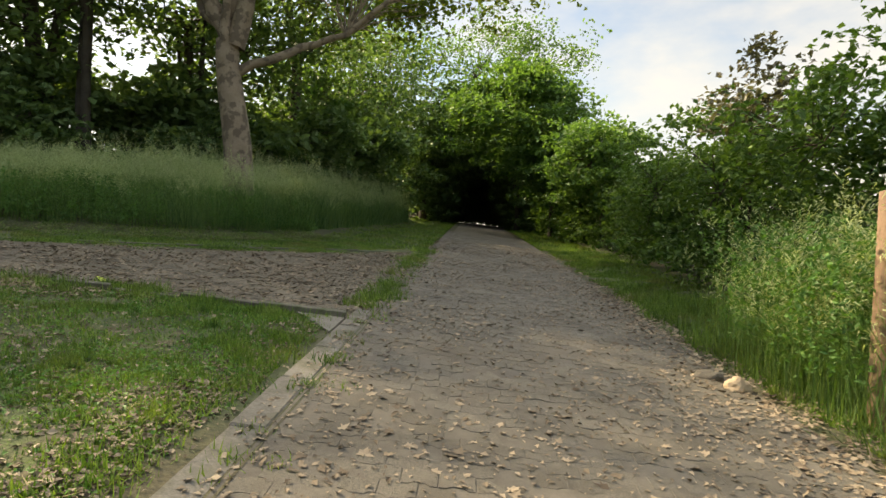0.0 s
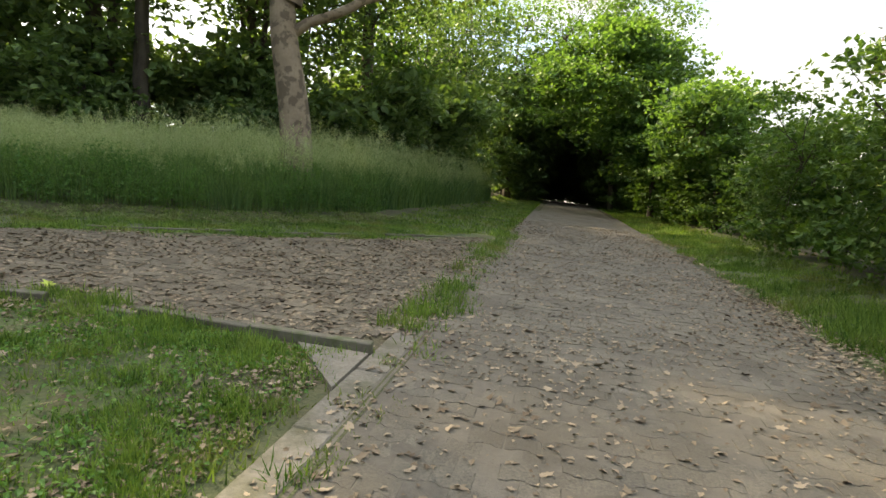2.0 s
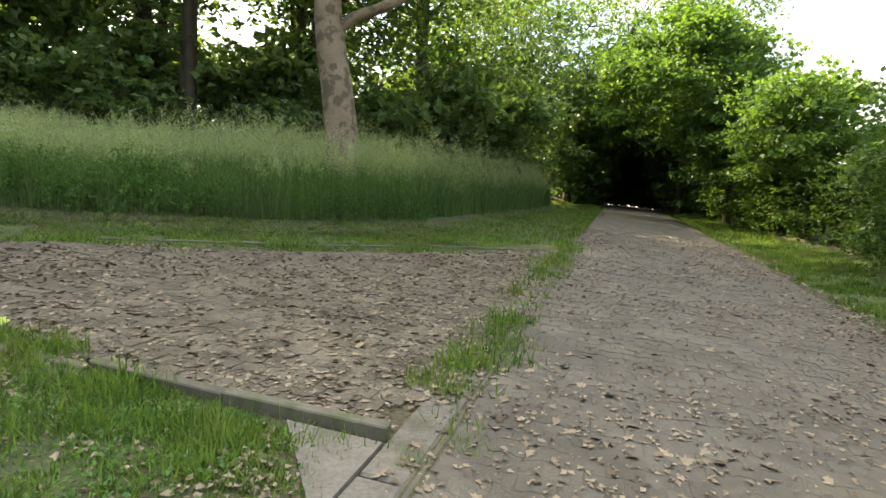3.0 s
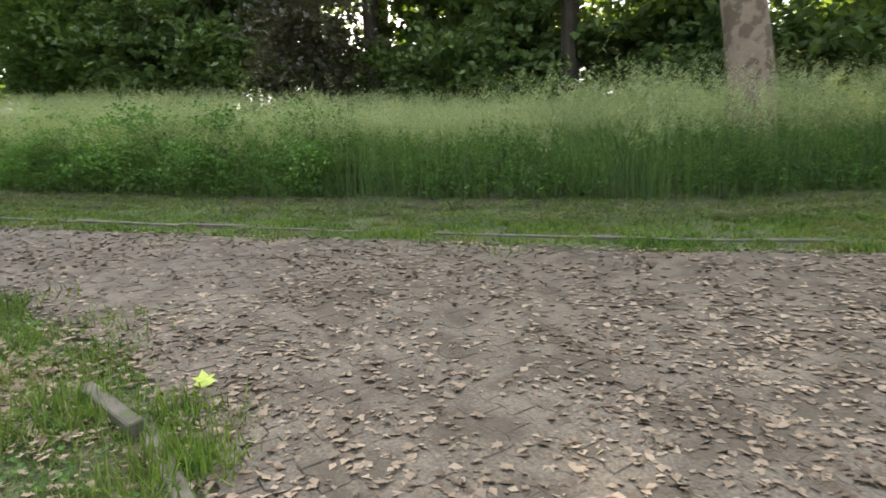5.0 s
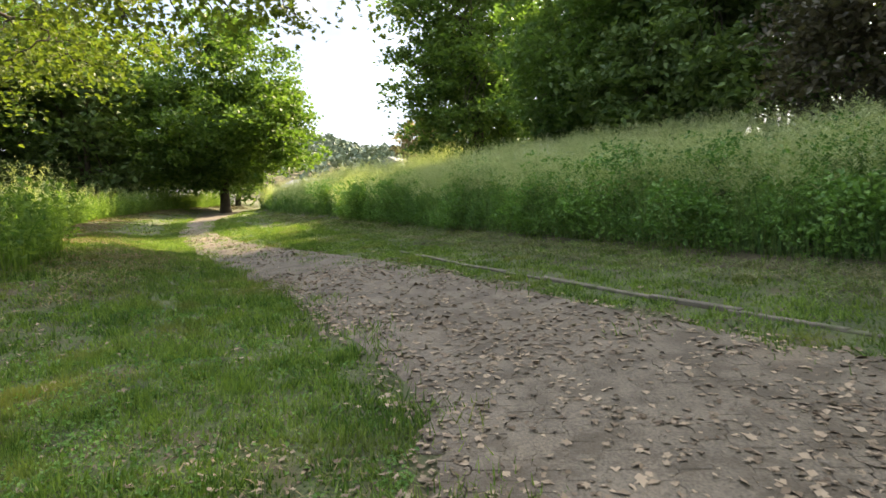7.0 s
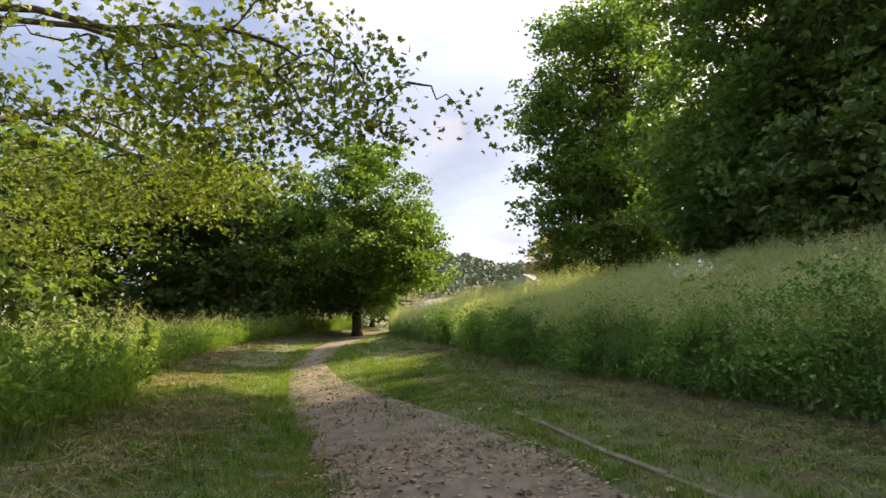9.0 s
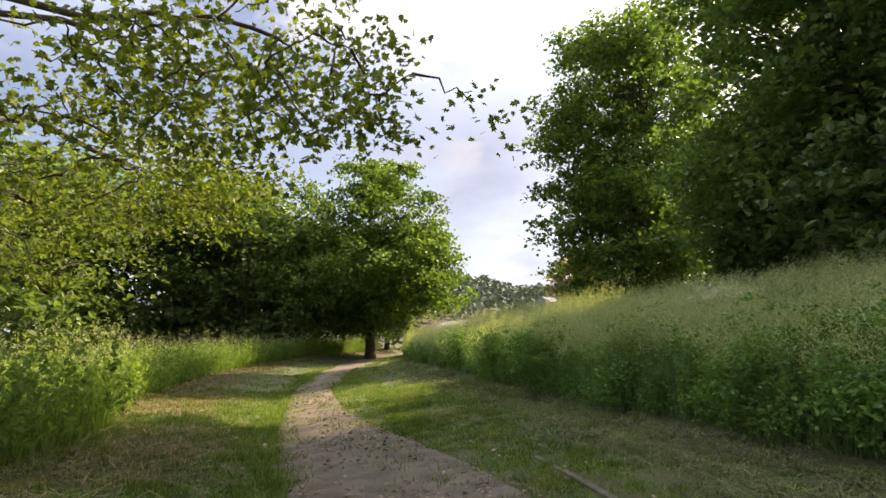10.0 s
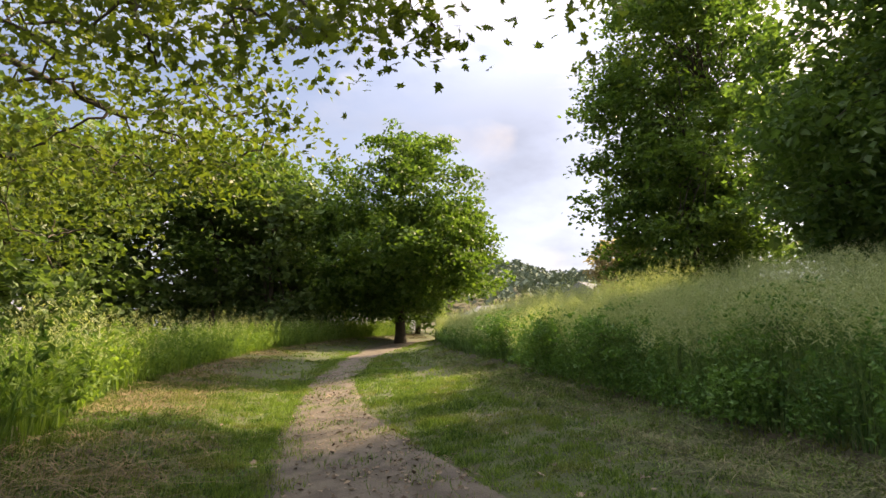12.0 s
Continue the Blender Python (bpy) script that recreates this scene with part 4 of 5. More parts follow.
for a, b, k, grown in WOOD_SPOTS:
    if k not in first:
        blobs, top, rad, stems = WOOD[k]
        first[k] = tree("woodland_tree", a, b, "dark broad-leaved tree in the wood behind the bank", blobs, top, rad, LEAF_DARK, 85, 70, 0.28, 1.7, BARK, 0.03, group="trees of the wood", stems=stems)
    else:
        copy_thing(first[k], Matrix.Translation(spot(a, b)) @ pose(0, 0, 0, 0, 0, rng.uniform(0, 360)) @ Matrix.Scale(grown, 4))


def shrub(name, u, v, label, blobs, leaf, clumps=40, per=150, size=0.15, spread=0.7, group=""):
    return tree(name, u, v, label, blobs, 0.9, 0.05, leaf, clumps, per, size, spread, BARK, 0.018, group=group, stems=4, category="shrub")


low = shrub("undergrowth_shrub", -10.5, 20.5, "dark green undergrowth shrub below the trees", [(0, 0, 1.0, 2.0, 2.0, 1.0), (0.8, 0.8, 1.9, 1.4, 1.4, 0.8)], LEAF_DARK, 45, 66, 0.235, group="undergrowth")
for a, b in [(-1.5, 69.0), (0.5, 69.5), (2.5, 69.0), (4.5, 69.0), (-15.5, 22.0), (-10.0, 24.5), (-9.0, 30.0), (-14.0, 19.0), (-17.5, 16.5), (-21.0, 14.0), (-24.5, 11.5), (-8.0, 23.5), (-7.0, 28.5), (-6.2, 35.5), (-5.8, 43.0), (-13.5, 23.0), (-20.0, 18.0), (-12.0, 29.5), (-5.8, 52.0), (7.0, 44.0), (7.5, 48.0), (6.5, 52.0), (6.8, 56.0), (8.5, 40.0), (-17.0, 23.0), (-24.0, 18.0), (-18.5, 20.0), (-12.0, 24.0), (-22.0, 17.0), (-16.5, 19.0)]:
    grown = rng.uniform(1.25, 1.6) if 20.5 < b < 40 else rng.uniform(0.9, 1.25)
    copy_thing(low, Matrix.Translation(spot(a, b)) @ pose(0, 0, 0, 0, 0, rng.uniform(0, 360)) @ Matrix.Scale(grown, 4))
thicket = shrub("thicket", 1.0, 73.0, "dark thicket closing the end of the path", [(0, 0, 2.0, 2.6, 2.0, 2.0), (0, 0, 4.5, 2.4, 2.0, 1.8)], LEAF_DARK, 70, 52, 0.46, 1.1, group="thicket")
for a, b in [(-2.5, 72.5), (4.5, 72.5), (-0.8, 70.5), (2.8, 70.5), (6.5, 71.0), (-4.5, 71.0), (-6.5, 53.0), (8.0, 52.0), (7.5, 60.0), (-5.5, 61.0), (7.0, 67.0), (-5.0, 68.0), (-27.0, 11.5), (-20.5, 21.0), (-33.5, 9.2), (-37.0, 9.6)]:
    copy_thing(thicket, Matrix.Translation(spot(a, b)) @ pose(0, 0, 0, 0, 0, rng.uniform(0, 360)))
shrub("copper_shrub", -18.5, 13.8, "copper-brown leaved shrub at the wood's edge", [(0, 0, 1.6, 2.0, 1.6, 1.3), (1.2, 0, 2.6, 1.4, 1.3, 0.9)], LEAF_COPPER, 45, 130, 0.17)

# weedy mounds that bulge out over the mown strip
mound = []
for i, (a, b) in enumerate([(-12.7, 9.4), (-15.4, 7.2), (-17.4, 5.6), (-20.2, 3.4), (-11.2, 10.6), (-23.0, 1.4), (-14.0, 8.4), (-26.5, -1.0)]):
    if i < 2:
        mound.append(tree("bramble_mound", a, b, "leafy bramble and weeds bulging over the mown strip", [(0, 0, 0.45, 0.9, 0.75, 0.4), (0.2, 0.3, 0.95, 0.6, 0.6, 0.3)], 0.4, 0.02, WEED, 34, 100, 0.07, 0.42, STEM, 0.008, group="bramble mounds", stems=4, category="shrub"))
    else:
        copy_thing(mound[i % 2], Matrix.Translation(spot(a, b)) @ pose(0, 0, 0, 0, 0, rng.uniform(0, 360)))

# big trees where the wood ends
tree("lime_tree", -46.5, 2.6, "tall dark green tree at the end of the wood", [(0, 0, 13, 5.6, 5.6, 7.5), (0.5, -0.5, 6.0, 5.4, 5.4, 3.5), (1, 0, 2.6, 5.0, 5.0, 2.2)], 10.0, 0.4, LEAF_MID, 310, 170, 0.32, 1.5, flat=0.45)
tree("hornbeam_tree", -30.5, 10.2, "tall bright green tree with leaves down to the bank", [(-1.0, -1.2, 9, 3.6, 3.6, 7.0), (0.5, -1.5, 3.0, 4.4, 3.0, 2.6), (4, 0.6, 8, 3.4, 3.2, 5.5), (1.8, -0.3, 14, 4.2, 3.6, 4), (-2.5, -1.5, 4.5, 3, 2.6, 3.5)], 9.0, 0.35, LEAF_BRIGHT, 330, 180, 0.24, 1.1, flat=0.45)
tree("hornbeam_tree", -25.0, 13.4, "dark leafy tree beside the bright one", [(0, 0, 6.5, 3.6, 3.2, 5.5), (1, -1, 2.6, 3.2, 2.8, 2)], 8.0, 0.3, LEAF_DARK, 120, 180, 0.24, 1.0)
tree("round_maple_tree", -47.0, -17.6, "round maple tree where the path bends away", [(0, 0, 10.0, 6.4, 6.4, 5.4), (0.5, 1.0, 6.0, 7.0, 7.0, 3.2), (0, 0, 3.6, 5, 5, 1.6)], 6.0, 0.38, LEAF_MID, 230, 210, 0.33, 1.4, flat=0.45)
# added tree: its lighter leaf material stands in for foliage lit from behind
tree("backlit_young_tree", -8.5, 31.0, "added young tree whose lighter leaves stand for backlit foliage in the wood", [(0, 0, 4.5, 2.4, 2.4, 3.0)], 3.5, 0.1, LEAF_BRIGHT, 50, 110, 0.24, 1.2)
tree("poplar_tree", -3.8, 47.0, "tall airy pale-green tree over the end of the path", [(5.5, 0, 13.5, 5.5, 3.5, 2.6), (1.0, 0, 12, 4, 3.5, 3), (10.0, 0, 13, 3.5, 3, 1.6)], 9.0, 0.25, LEAF_BRIGHT, 90, 60, 0.26, 1.5)
far_first = None
for a, b in [(-41.5, -30.5), (-36.0, -31.5), (-46.5, -34.0), (-54.0, -30.0), (-30.0, -29.5), (-25.0, -27.0), (-61.0, -24.0), (-35.0, -39.0), (-20.0, -24.0), (-46.0, -26.5), (-42.0, -25.5)]:
    if far_first is None:
        far_first = tree("field_tree", a, b, "dark tree in the row beyond the weeds", [(0, 0, 8.5, 3.8, 3.8, 4.8), (0, 0, 3.0, 3.6, 3.6, 2.2)], 6.0, 0.22, LEAF_DARK, 90, 52, 0.5, 1.9, group="row of far trees", stems=2)
    else:
        copy_thing(far_first, Matrix.Translation(spot(a, b)) @ pose(0, 0, 0, 0, 0, rng.uniform(0, 360)))
for a, b in [(-39.5, -28.5), (-45.0, -30.0), (-34.0, -33.0)]:
    tree("tall_field_tree", a, b, "tall airy tree in the row beyond the weeds", [(0, 0, 11.5, 3.2, 3.2, 4.2), (0.8, 0.5, 7.0, 2.8, 2.8, 2.6)], 8.0, 0.22, LEAF_MID, 75, 75, 0.4, 1.8, group="row of far trees")
tree("pale_shrub", -62.0, -4.0, "pale reddish flowering bush behind the bank", [(0, 0, 3.5, 2.6, 2.6, 2.6)], 2.0, 0.12, LEAF_PALE, 50, 120, 0.4, 1.0)

# ---- hedge along the straight path ----
hedge = []
for i, b in enumerate(np.arange(3.0, 50, 2.6)):
    f = float(np.interp(b, [p[1] for p in HEDGE_FOOT], [p[0] for p in HEDGE_FOOT])) + 2.0
    if i in (0, 1, 5):
        hedge.append(shrub("hedge_shrub", f, b, "dense leafy shrub of the wild hedge by the path", [(0, 0, 1.1, 1.9, 1.9, 1.1), (0.5, 0, 2.4, 1.7, 1.9, 1.0), (1.6, 0.3, 3.3, 1.0, 1.2, 0.9)], LEAF_HEDGE, 62, 108, (0.14, 0.12, 0.19)[len(hedge)], 0.7, group="wild hedge"))
    else:
        pick = hedge[rng.integers(0, 2)] if i < 9 else hedge[-1]
        copy_thing(pick, Matrix.Translation(spot(f + rng.uniform(-0.3, 0.4), b)) @ pose(0, 0, 0, 0, 0, rng.choice([0, 180, 200, 20, 340])))
for a, b, h in [(6.0, 12.7, 5.0), (6.6, 9.8, 4.6), (7.0, 15.5, 4.4)]:
    tree("hedge_sapling", a, b, "thin dark sapling rising out of the hedge", [(0, 0, h - 0.9, 0.9, 0.9, 1.2)], h - 1.2, 0.04, LEAF_COPPER if h > 4.9 else LEAF_HEDGE, 22, 60, 0.15, 0.55, twigs=0.012, group="saplings in the hedge")
tree("young_tree", 6.0, 27.0, "fresh green young tree rising from the hedge", [(0, 0, 3.8, 2.2, 2.8, 2.0)], 3.0, 0.12, LEAF_BRIGHT, 60, 150, 0.22, 0.9)
tree("young_tree", 4.8, 35.0, "fresh green tree leaning over the path", [(-2.0, 0, 7.2, 4.4, 3.4, 2.9), (0.5, 0, 4.5, 2.6, 2.8, 2.4)], 4.5, 0.18, LEAF_BRIGHT, 140, 170, 0.27, 1.3)
tree("young_tree", 3.6, 46.0, "green tree closing over the path like a tunnel", [(-3.0, 0, 7.8, 5.4, 4.0, 3.0)], 5.5, 0.2, LEAF_DARK, 90, 170, 0.34, 1.3)
arch = tree("arching_tree", -4.2, 48.0, "dense tree arching over the path like a tunnel", [(1.0, 0, 2.4, 1.3, 3.2, 2.6), (9.0, 0, 2.4, 1.5, 3.2, 2.6), (5.2, 0, 6.9, 4.8, 3.4, 1.5), (1.5, 0, 5.5, 1.8, 3.2, 1.6), (8.8, 0, 5.5, 1.8, 3.2, 1.6)], 4.5, 0.16, LEAF_DARK, 170, 70, 0.56, 1.5, group="trees over the path")
for b in (53.5, 59.0, 64.5, 69.0):
    copy_thing(arch, Matrix.Translation(spot(-4.2, b)))
for a, b in [(0.0, 77.0), (5.0, 77.0), (-5.0, 76.0)]:
    copy_thing(first[2], Matrix.Translation(spot(a, b)) @ pose(0, 0, 0, 0, 0, rng.uniform(0, 360)))

# ---- distance: wooded hill and houses ----
n = 22000
a, r = rng.uniform(0, 2 * np.pi, n), np.sqrt(rng.uniform(0, 1, n)) * 95
hu, hv = -200 + r * np.cos(a), -95 + r * np.sin(a)
hill = land(hu, hv, 0) + np.stack([0 * hu, 0 * hu, 3.0 + 3.0 * np.abs(wave(hu, hv, 0.35)) + rng.uniform(0, 2.5, n)], 1)
# the hill's haze comes from its leaf colour only
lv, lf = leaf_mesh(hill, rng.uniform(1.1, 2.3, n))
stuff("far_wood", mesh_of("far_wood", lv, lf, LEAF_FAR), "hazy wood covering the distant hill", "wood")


def box(sx, sy, sz, at=(0, 0, 0), bevel=0.0):
    """A bevelled block standing on at: verts, faces lists through bmesh."""
    bm = bmesh.new()
    bmesh.ops.create_cube(bm, size=1, matrix=Matrix.Translation(Vector(at) + Vector((0, 0, sz / 2))) @ Matrix.Diagonal((sx, sy, sz, 1)))
    if bevel:
        bmesh.ops.bevel(bm, geom=bm.edges[:], offset=bevel, segments=1, affect="EDGES")
    return bm


def from_bm(name, bm, mat):
    me = bpy.data.meshes.new(name)
    bm.to_mesh(me)
    bm.free()
    me.materials.append(mat)
    return me


def house(u, v, turn, sx, sy, sz, roof_h, label):
    ob = thing("house", u, v, label, "house", "", "", turn)
    part("wall", from_bm("wall", box(sx, sy, sz + 0.5, (0, 0, -0.5), 0.02), WALL), ob)
    bm = bmesh.new()
    o = 0.4
    p = [bm.verts.new(q) for q in ((-sx / 2 - o, -sy / 2 - o, sz), (sx / 2 + o, -sy / 2 - o, sz), (sx / 2 + o, sy / 2 + o, sz), (-sx / 2 - o, sy / 2 + o, sz), (-sx / 2 - o, 0, sz + roof_h), (sx / 2 + o, 0, sz + roof_h))]
    for q in ((0, 1, 5, 4), (2, 3, 4, 5), (1, 2, 5), (3, 0, 4), (3, 2, 1, 0)):
        bm.faces.new([p[i] for i in q])
    part("roof", from_bm("roof", bm, ROOF), ob)
    for x in np.linspace(-sx / 2 + 1.5, sx / 2 - 1.5, 4):
        for side in (-1, 1):
            w = part("window", from_bm("window", box(1.1, 0.12, 1.3, (x, side * (sy / 2 + 0.02), sz - 2.2), 0.02), WALL), ob)
            part("pane", from_bm("pane", box(0.9, 0.1, 1.1, (x, side * (sy / 2 + 0.06), sz - 2.1), 0.01), GLASS), w)


house(-92.0, -27.5, 70, 9, 8, 3.0, 1.8, "low grey-roofed pale house beyond the meadow")
house(-99.0, -14.5, -25, 9, 8, 2.8, 2.4, "pale gabled house beyond the meadow")
house(-74.0, -39.0, 60, 14, 8, 6.0, 2.5, "pale house half hidden behind the trees")

# ---- small things ----
def rock(name, u, v, sx, sy, sz, mat, label, category, seed):
    bm = bmesh.new()
    bmesh.ops.create_icosphere(bm, subdivisions=3, radius=1.0)
    for w in bm.verts:
        k = 1 + 0.22 * noise.noise(w.co * 1.6 + Vector((seed, 0, 0))) + 0.08 * noise.noise(w.co * 4.5 + Vector((seed, 3, 0)))
        w.co = Vector((w.co.x * sx * k, w.co.y * sy * k, max(w.co.z, -0.5) * sz * k))
    ob = tagged(new(name, from_bm(name, bm, mat)), label, category)
    ob.matrix_basis = Matrix.Translation(spot(u, v, sz * 0.3))
    return ob


rock("stone", 2.75, 5.75, 0.13, 0.09, 0.11, STONE, "sandy brown stone lying at the path's edge", "stone", 1.0)
rock("earth_clod", 2.6, 6.1, 0.16, 0.12, 0.07, BED, "dark clod of earth and roots at the path's edge", "clod", 4.0)

post = thing("wooden_post", 3.57, 4.95, "pale weathered wooden post in the tall grass", "post")
tv, tf = tube([(0, 0, -0.3), (0.01, 0, 0.6), (0.03, 0, 1.3), (0.05, 0.01, 1.95), (0.05, 0.01, 1.98)], [0.11, 0.1, 0.095, 0.09, 0.0], 14)
part("shaft", mesh_of("shaft", tv, tf, POST, True), post)

for a, b, s in ((-4.47, 7.15, 0.13), (-1.32, 8.1, 0.07)):
    lv, lf = lobed_mesh(np.array([[0, 0, 0.05]]), np.array([s]), 1.5)
    ob = tagged(new("fresh_leaf", mesh_of("fresh_leaf", lv, lf, YELLOW)), "single fresh yellow-green leaf lying on the path", "leaf")
    ob.matrix_basis = Matrix.Translation(spot(a, b))

# ---- kerbs ----
def slab(name, sx, sy, sz, bevel=0.008):
    return from_bm(name, box(sx, sy, sz, (0, 0, -sz), bevel), CONCRETE if name == "slab" else EDGING)


def lift(u, v):
    """How far the land lies over the plain slope."""
    u, v = np.atleast_1d(np.asarray(u, float)), np.atleast_1d(np.asarray(v, float))
    return land(u, v)[:, 2] - (B3[2, 0] * u + B3[2, 1] * v + B3[2, 3])


def on_plane(u, v, h, turn=0.0, tip=0.0):
    """A pose square on the sloping ground."""
    r = float(lift(u, v)[0])
    return BASE @ pose(u, v, h + r, tip, 0, turn)


kerb = stuff("kerb_main", mesh_of("kerb_main", land(np.array([-1.4, -1.12, -1.12, -1.4]), np.array([-7, -7, 20, 20.0]), -0.05), np.array([[0, 1, 2, 3]]), BED), "row of weathered concrete kerb slabs beside the straight path", "kerb", "structure")
slab_mesh = slab("slab", 0.235, 0.985, 0.12, 0.014)
for i, b in enumerate(np.arange(-6.1, 20, 1.0)):
    ob = new("slab", slab_mesh)
    ob.parent = kerb
    ob.matrix_world = on_plane(-1.175 + rng.normal(0, 0.006), b, (0.03 if b < 7 else 0.012) + rng.normal(0, 0.004), rng.normal(0, 0.4))
bm = bmesh.new()
low_ring = [bm.verts.new((a, b, -0.08)) for a, b in ((-1.3, 5.98), (-1.305, 6.72), (-1.86, 6.72))]
top_ring = [bm.verts.new((a, b, 0.0)) for a, b in ((-1.3, 5.98), (-1.305, 6.72), (-1.86, 6.72))]
bm.faces.new(top_ring)
for i in range(3):
    bm.faces.new((low_ring[i], low_ring[(i + 1) % 3], top_ring[(i + 1) % 3], top_ring[i]))
bmesh.ops.recalc_face_normals(bm, faces=bm.faces[:])
apron = tagged(new("concrete_apron", from_bm("concrete_apron", bm, CONCRETE)), "smooth three-cornered concrete patch where the kerbs meet", "concrete patch", "", "structure")
apron.matrix_basis = BASE @ pose(0, 0, 0.05)

edge_near = stuff("edging_near", mesh_of("edging_near", land(np.array([-5.2, -1.35, -1.35, -5.2]), np.array([6.77, 6.77, 6.83, 6.83]), -0.05), np.array([[0, 1, 2, 3]]), BED), "dark sunken concrete edging between lawn and branching path", "edging", "structure")
edge_mesh = slab("edging_stone", 0.985, 0.075, 0.2)
for i, a in enumerate((-1.8, -2.8, -3.8, -4.42)):
    ob = new("edging_stone", edge_mesh)
    ob.parent = edge_near
    ob.matrix_world = on_plane(a, 6.8 + (0.0, 0.02, 0.01, -0.11)[i], (0.095, 0.075, 0.03, 0.085)[i] - float(rise(a, 6.8)), (1.5, -1.2, 0.6, 13.0)[i], 6) @ Matrix.Diagonal(((1, 1, 1, 0.64)[i], 1, 1, 1))
edge_far = stuff("edging_far", mesh_of("edging_far", land(np.array([-8.9, -5.2, -5.2, -8.9]), np.array([9.0, 12.3, 12.33, 9.03]), -0.25), np.array([[0, 1, 2, 3]]), BED), "pale half-buried concrete edging between path and mown strip", "edging", "structure")
p = along(KERB_FAR, 20)
for i in range(19):
    mid, d = (p[i] + p[i + 1]) / 2, p[i + 1] - p[i]
    if i in (2, 8):
        continue
    ob = new("edging_stone", edge_mesh)
    ob.parent = edge_far
    ob.matrix_world = on_plane(mid[0], mid[1], rng.uniform(0.015, 0.05), math.degrees(math.atan2(d[1], d[0])) + rng.normal(0, 0.8), rng.normal(0, 4))

soil = ribbon("soil", [(-1.056, -7.0), (-1.056, 20.0)], [(-1.0, -7.0), (-1.0, 20.0)], 120, 3, 0.0, GROUND, True, False)
soil.vertices.foreach_set("co", (land(np.repeat(np.linspace(-7, 20, 120), 3) * 0 + np.tile([-1.056, -1.028, -1.0], 120), np.repeat(np.linspace(-7, 20, 120), 3), np.tile([0.024, 0.021, 0.026], 120))).astype(np.float32).ravel())
part("soil_joint", soil, kerb, "dark earth in the joint along the kerb")

# ---- pavers ----
LONG, DEEP, BULGE = 0.2, 0.165, 0.013
PROFILE = [(0.0, -1), (0.04, -1), (0.07, 1), (0.13, 1), (0.16, -1), (0.2, -1)]


def edge_at(x):
    return BULGE * np.interp(np.mod(x, LONG), [q[0] for q in PROFILE], [q[1] for q in PROFILE])


def stone_shape(phase, full=True):
    """Outline of one interlocking stone, top and lower rim: verts, faces."""
    g = 0.0028
    xs = np.array([0.0, 0.04, 0.07, 0.13, 0.16, 0.2]) if phase == 0 else np.array([0.0, 0.03, 0.06, 0.14, 0.17, 0.2])
    if not full:
        xs = np.array([0.0, 0.2])
    ys = edge_at(xs + phase) if full else np.zeros(2)
    outline = np.concatenate([np.stack([xs, ys], 1), np.stack([xs[::-1], ys[::-1] + DEEP], 1)])
    mid = outline.mean(0)
    half = np.array([LONG / 2, DEEP / 2 + BULGE])
    rim = mid + (outline - mid) * (1 - g * 0.7 / half)
    top = mid + (outline - mid) * (1 - g * 2.0 / half)
    k = len(outline)
    v = np.concatenate([np.c_[top, np.zeros(k)], np.c_[rim, np.full(k, -0.006)], np.c_[rim, np.full(k, -0.03)]])
    i = np.arange(k)
    j = (i + 1) % k
    return v, np.arange(k)[None], np.concatenate([np.stack([i + k, j + k, j, i], 1), np.stack([i + 2 * k, j + 2 * k, j + k, i + k], 1)])


def pave(cells, h, full=True, mat=None):
    """Joined stones at cells (u, v, row parity)."""
    out_v, out_n, out_q, n = [], [], [], 0
    for parity in (0, 1):
        v, top, quads = stone_shape(0.0 if parity == 0 else LONG / 2, full)
        own = cells[cells[:, 2] == parity]
        if not len(own):
            continue
        p = v[None] + np.c_[own[:, :2], np.full(len(own), h)][:, None] + np.c_[np.zeros((len(own), 2)), rng.normal(0, 0.0022, len(own))][:, None]
        p[..., 2] += lift(own[:, 0] + 0.1, own[:, 1] + 0.08)[:, None]
        tip = rng.normal(0, 0.012, (len(own), 1, 2))
        p[..., 2] += ((p[..., :2] - own[:, None, :2] - 0.1) * tip).sum(-1)
        p = p.reshape(-1, 3)
        off = n + np.arange(len(own))[:, None, None] * len(v)
        out_v.append(p)
        out_n.append((top[None] + off).reshape(-1, top.shape[1]))
        out_q.append((quads[None] + off).reshape(-1, 4))
        n += len(p)
    q = np.concatenate(out_v)
    q = q @ B3[:, :3].T + B3[:, 3]
    return mesh_of("pavers", q, out_n + out_q, mat or PAVER)


def cells_in(u0, u1, v0, v1):
    rows = np.arange(math.floor(v0 / DEEP), math.ceil(v1 / DEEP))
    out = []
    for r in rows:
        parity = int(r) % 2
        cols = np.arange(math.floor(u0 / LONG), math.ceil(u1 / LONG)) * LONG + (LONG / 2 if parity else 0.0)
        out.append(np.stack([cols, np.full(len(cols), r * DEEP), np.full(len(cols), parity)], 1))
    c = np.concatenate(out)
    return c[(c[:, 0] >= u0) & (c[:, 0] + LONG <= u1 + 0.01) & (c[:, 1] >= v0) & (c[:, 1] < v1)]


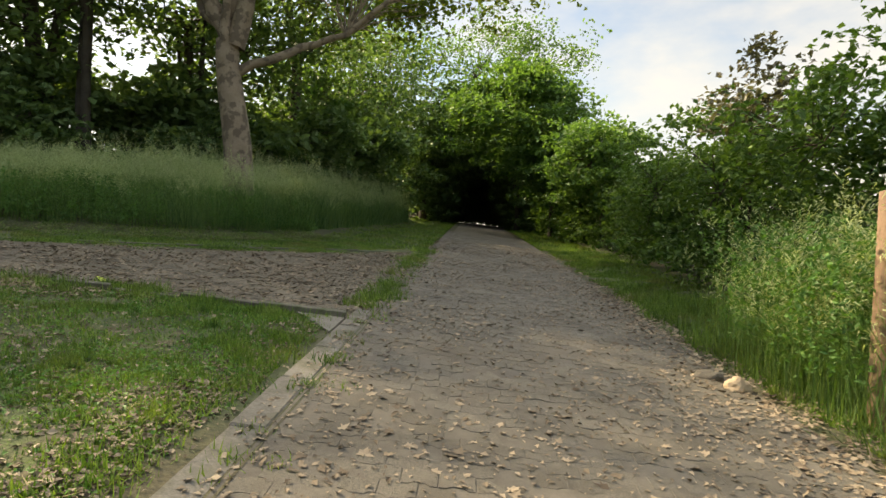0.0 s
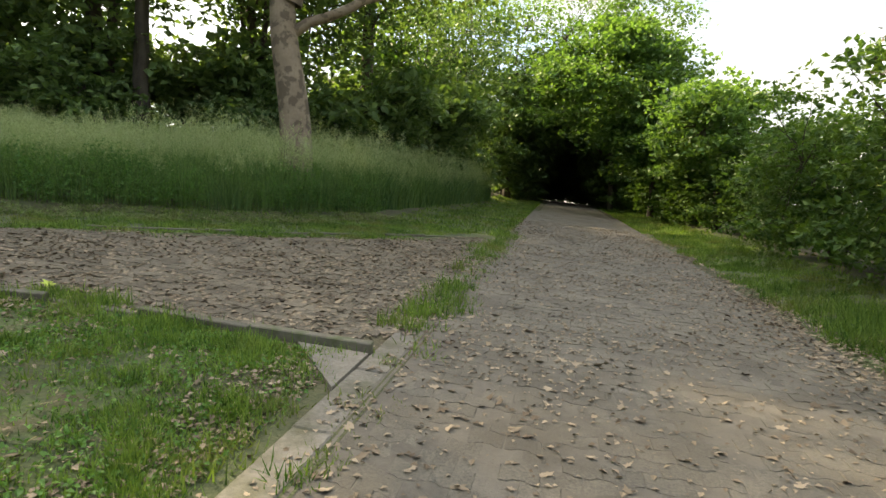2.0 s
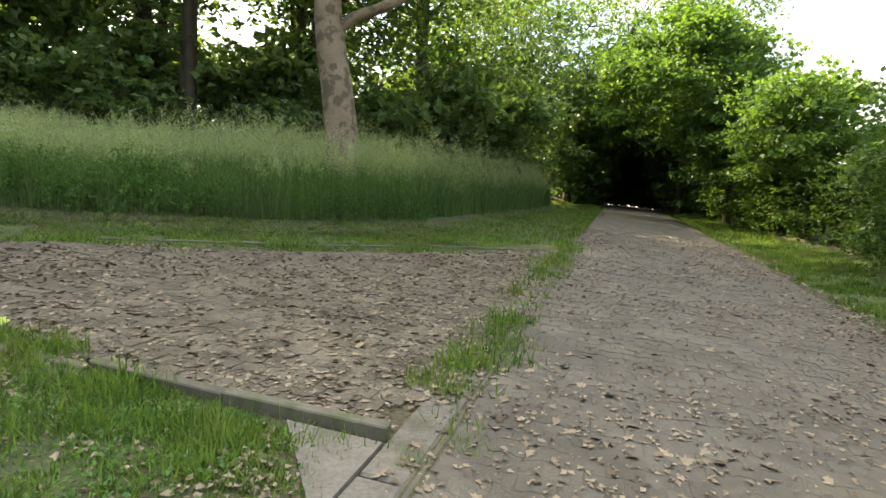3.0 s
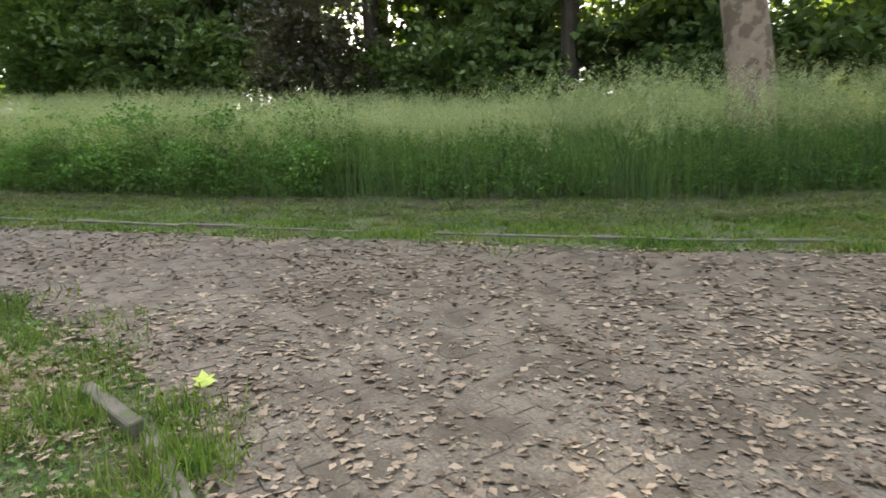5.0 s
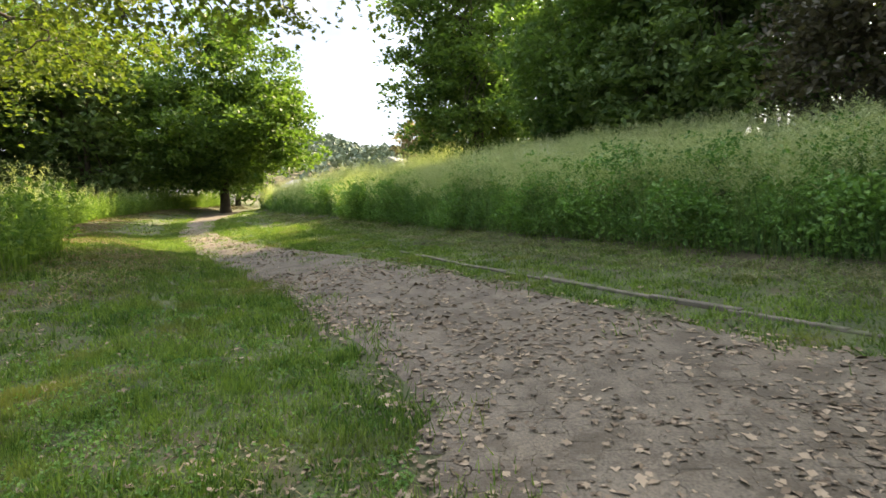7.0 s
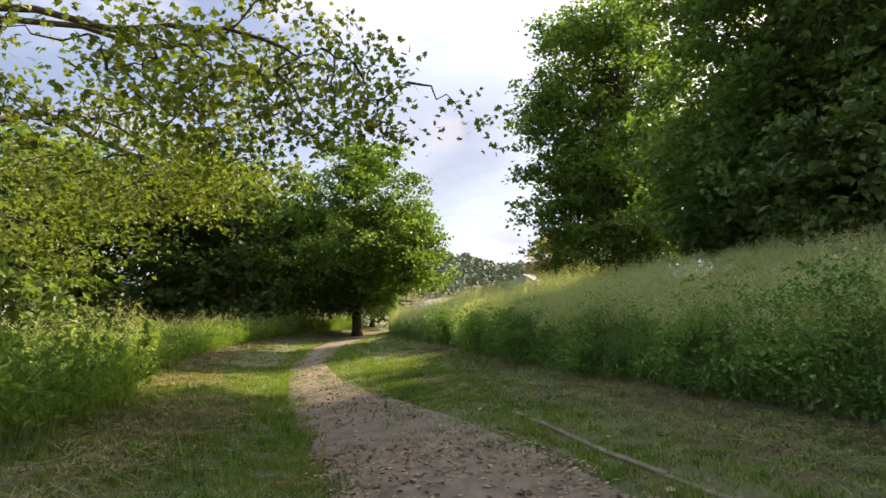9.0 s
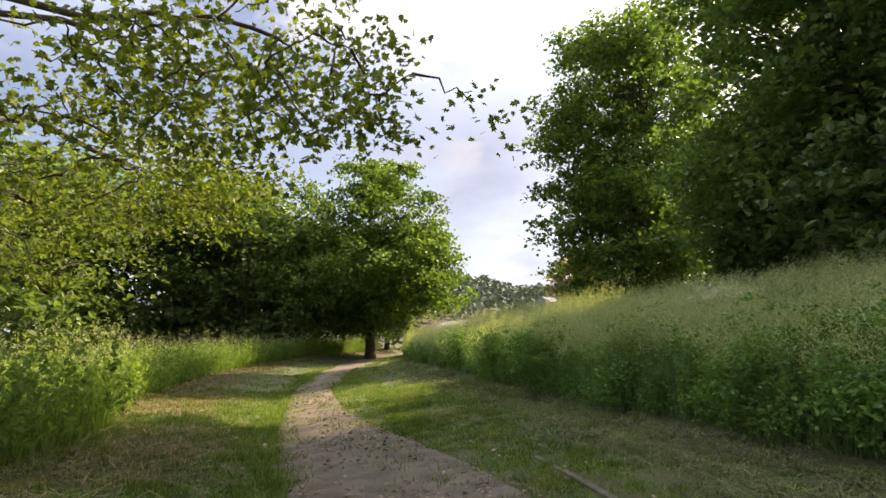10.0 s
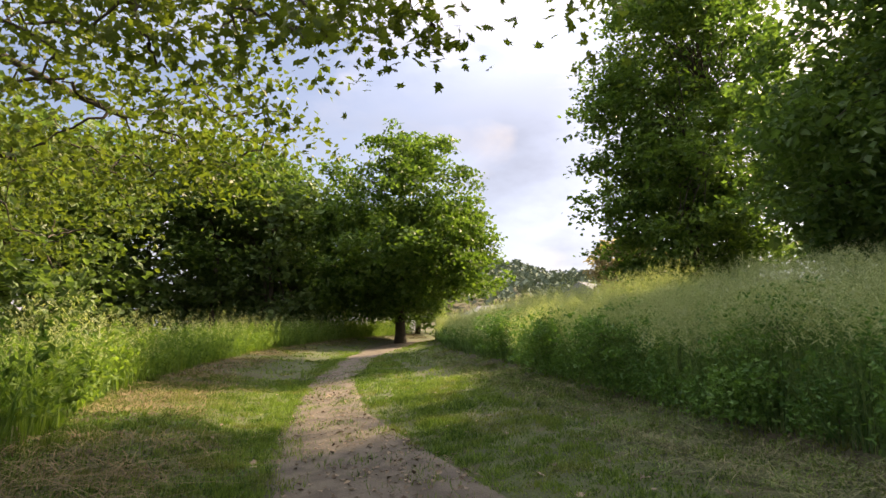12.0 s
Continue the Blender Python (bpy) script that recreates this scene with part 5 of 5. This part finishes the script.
cells = cells_in(-1.01, 2.9, -8.0, 32.0)
own = (cells[:, 0] > -0.95) & (cells[:, 0] < 1.85) & (cells[:, 1] > 3.1) & (cells[:, 1] < 6.5)
near = cells[~own & (cells[:, 1] > 1.0) & (cells[:, 1] < 13.0)]
rest = cells[~own & ~((cells[:, 1] > 1.0) & (cells[:, 1] < 13.0))]
ob = part("pavers", pave(near, 0.024), main_path, "worn interlocking concrete pavers with dark joints")
ob["kind"] = "stuff"
ob = part("pavers", pave(rest, 0.024, False), main_path, "grey concrete pavers farther off")
ob["kind"] = "stuff"
cells_b = cells_in(-8.0, -1.36, 4.0, 15.0)
mid_u, mid_v = cells_b[:, 0] + 0.1, cells_b[:, 1] + 0.08
keep = (signed(mid_u, mid_v, NEAR_EDGE) < -0.12) & (signed(mid_u, mid_v, FAR_EDGE) > 0.25 + 0.25 * wave(mid_u, mid_v, 1.1)) & (wave(mid_u, mid_v, 0.8, 2.0) + 0.12 * (mid_u + 4.0) > -0.55)
cells_b = cells_b[keep]
own_b = np.argsort(np.hypot(cells_b[:, 0] + 3.0, cells_b[:, 1] - 8.2))
ob = part("pavers", pave(cells_b[own_b[300:]], 0.017, True, GRAVEL), branch_path, "dusty interlocking pavers half buried in earth and litter")
ob["kind"] = "stuff"
shapes = []
for parity in (0, 1):
    v, top, quads = stone_shape(0.0 if parity == 0 else LONG / 2)
    shapes.append(mesh_of("paver", v, [top, quads], PAVER))
for a, b, parity in cells[own][:300]:
    ob = new("paver", shapes[int(parity)])
    ob.parent = main_path
    ob.matrix_world = BASE @ pose(a, b, 0.024 + lift(a + 0.1, b + 0.08)[0] + rng.normal(0, 0.002), rng.normal(0, 0.5), rng.normal(0, 0.5), 0)
dusty = [me.copy() for me in shapes]
for me in dusty:
    me.materials.clear()
    me.materials.append(GRAVEL)
for a, b, parity in cells_b[own_b[:300]]:
    ob = new("paver", dusty[int(parity)])
    ob.parent = branch_path
    ob.matrix_world = BASE @ pose(a, b, 0.0175 + lift(a + 0.1, b + 0.08)[0] + rng.normal(0, 0.002), rng.normal(0, 0.5), rng.normal(0, 0.5), 0)
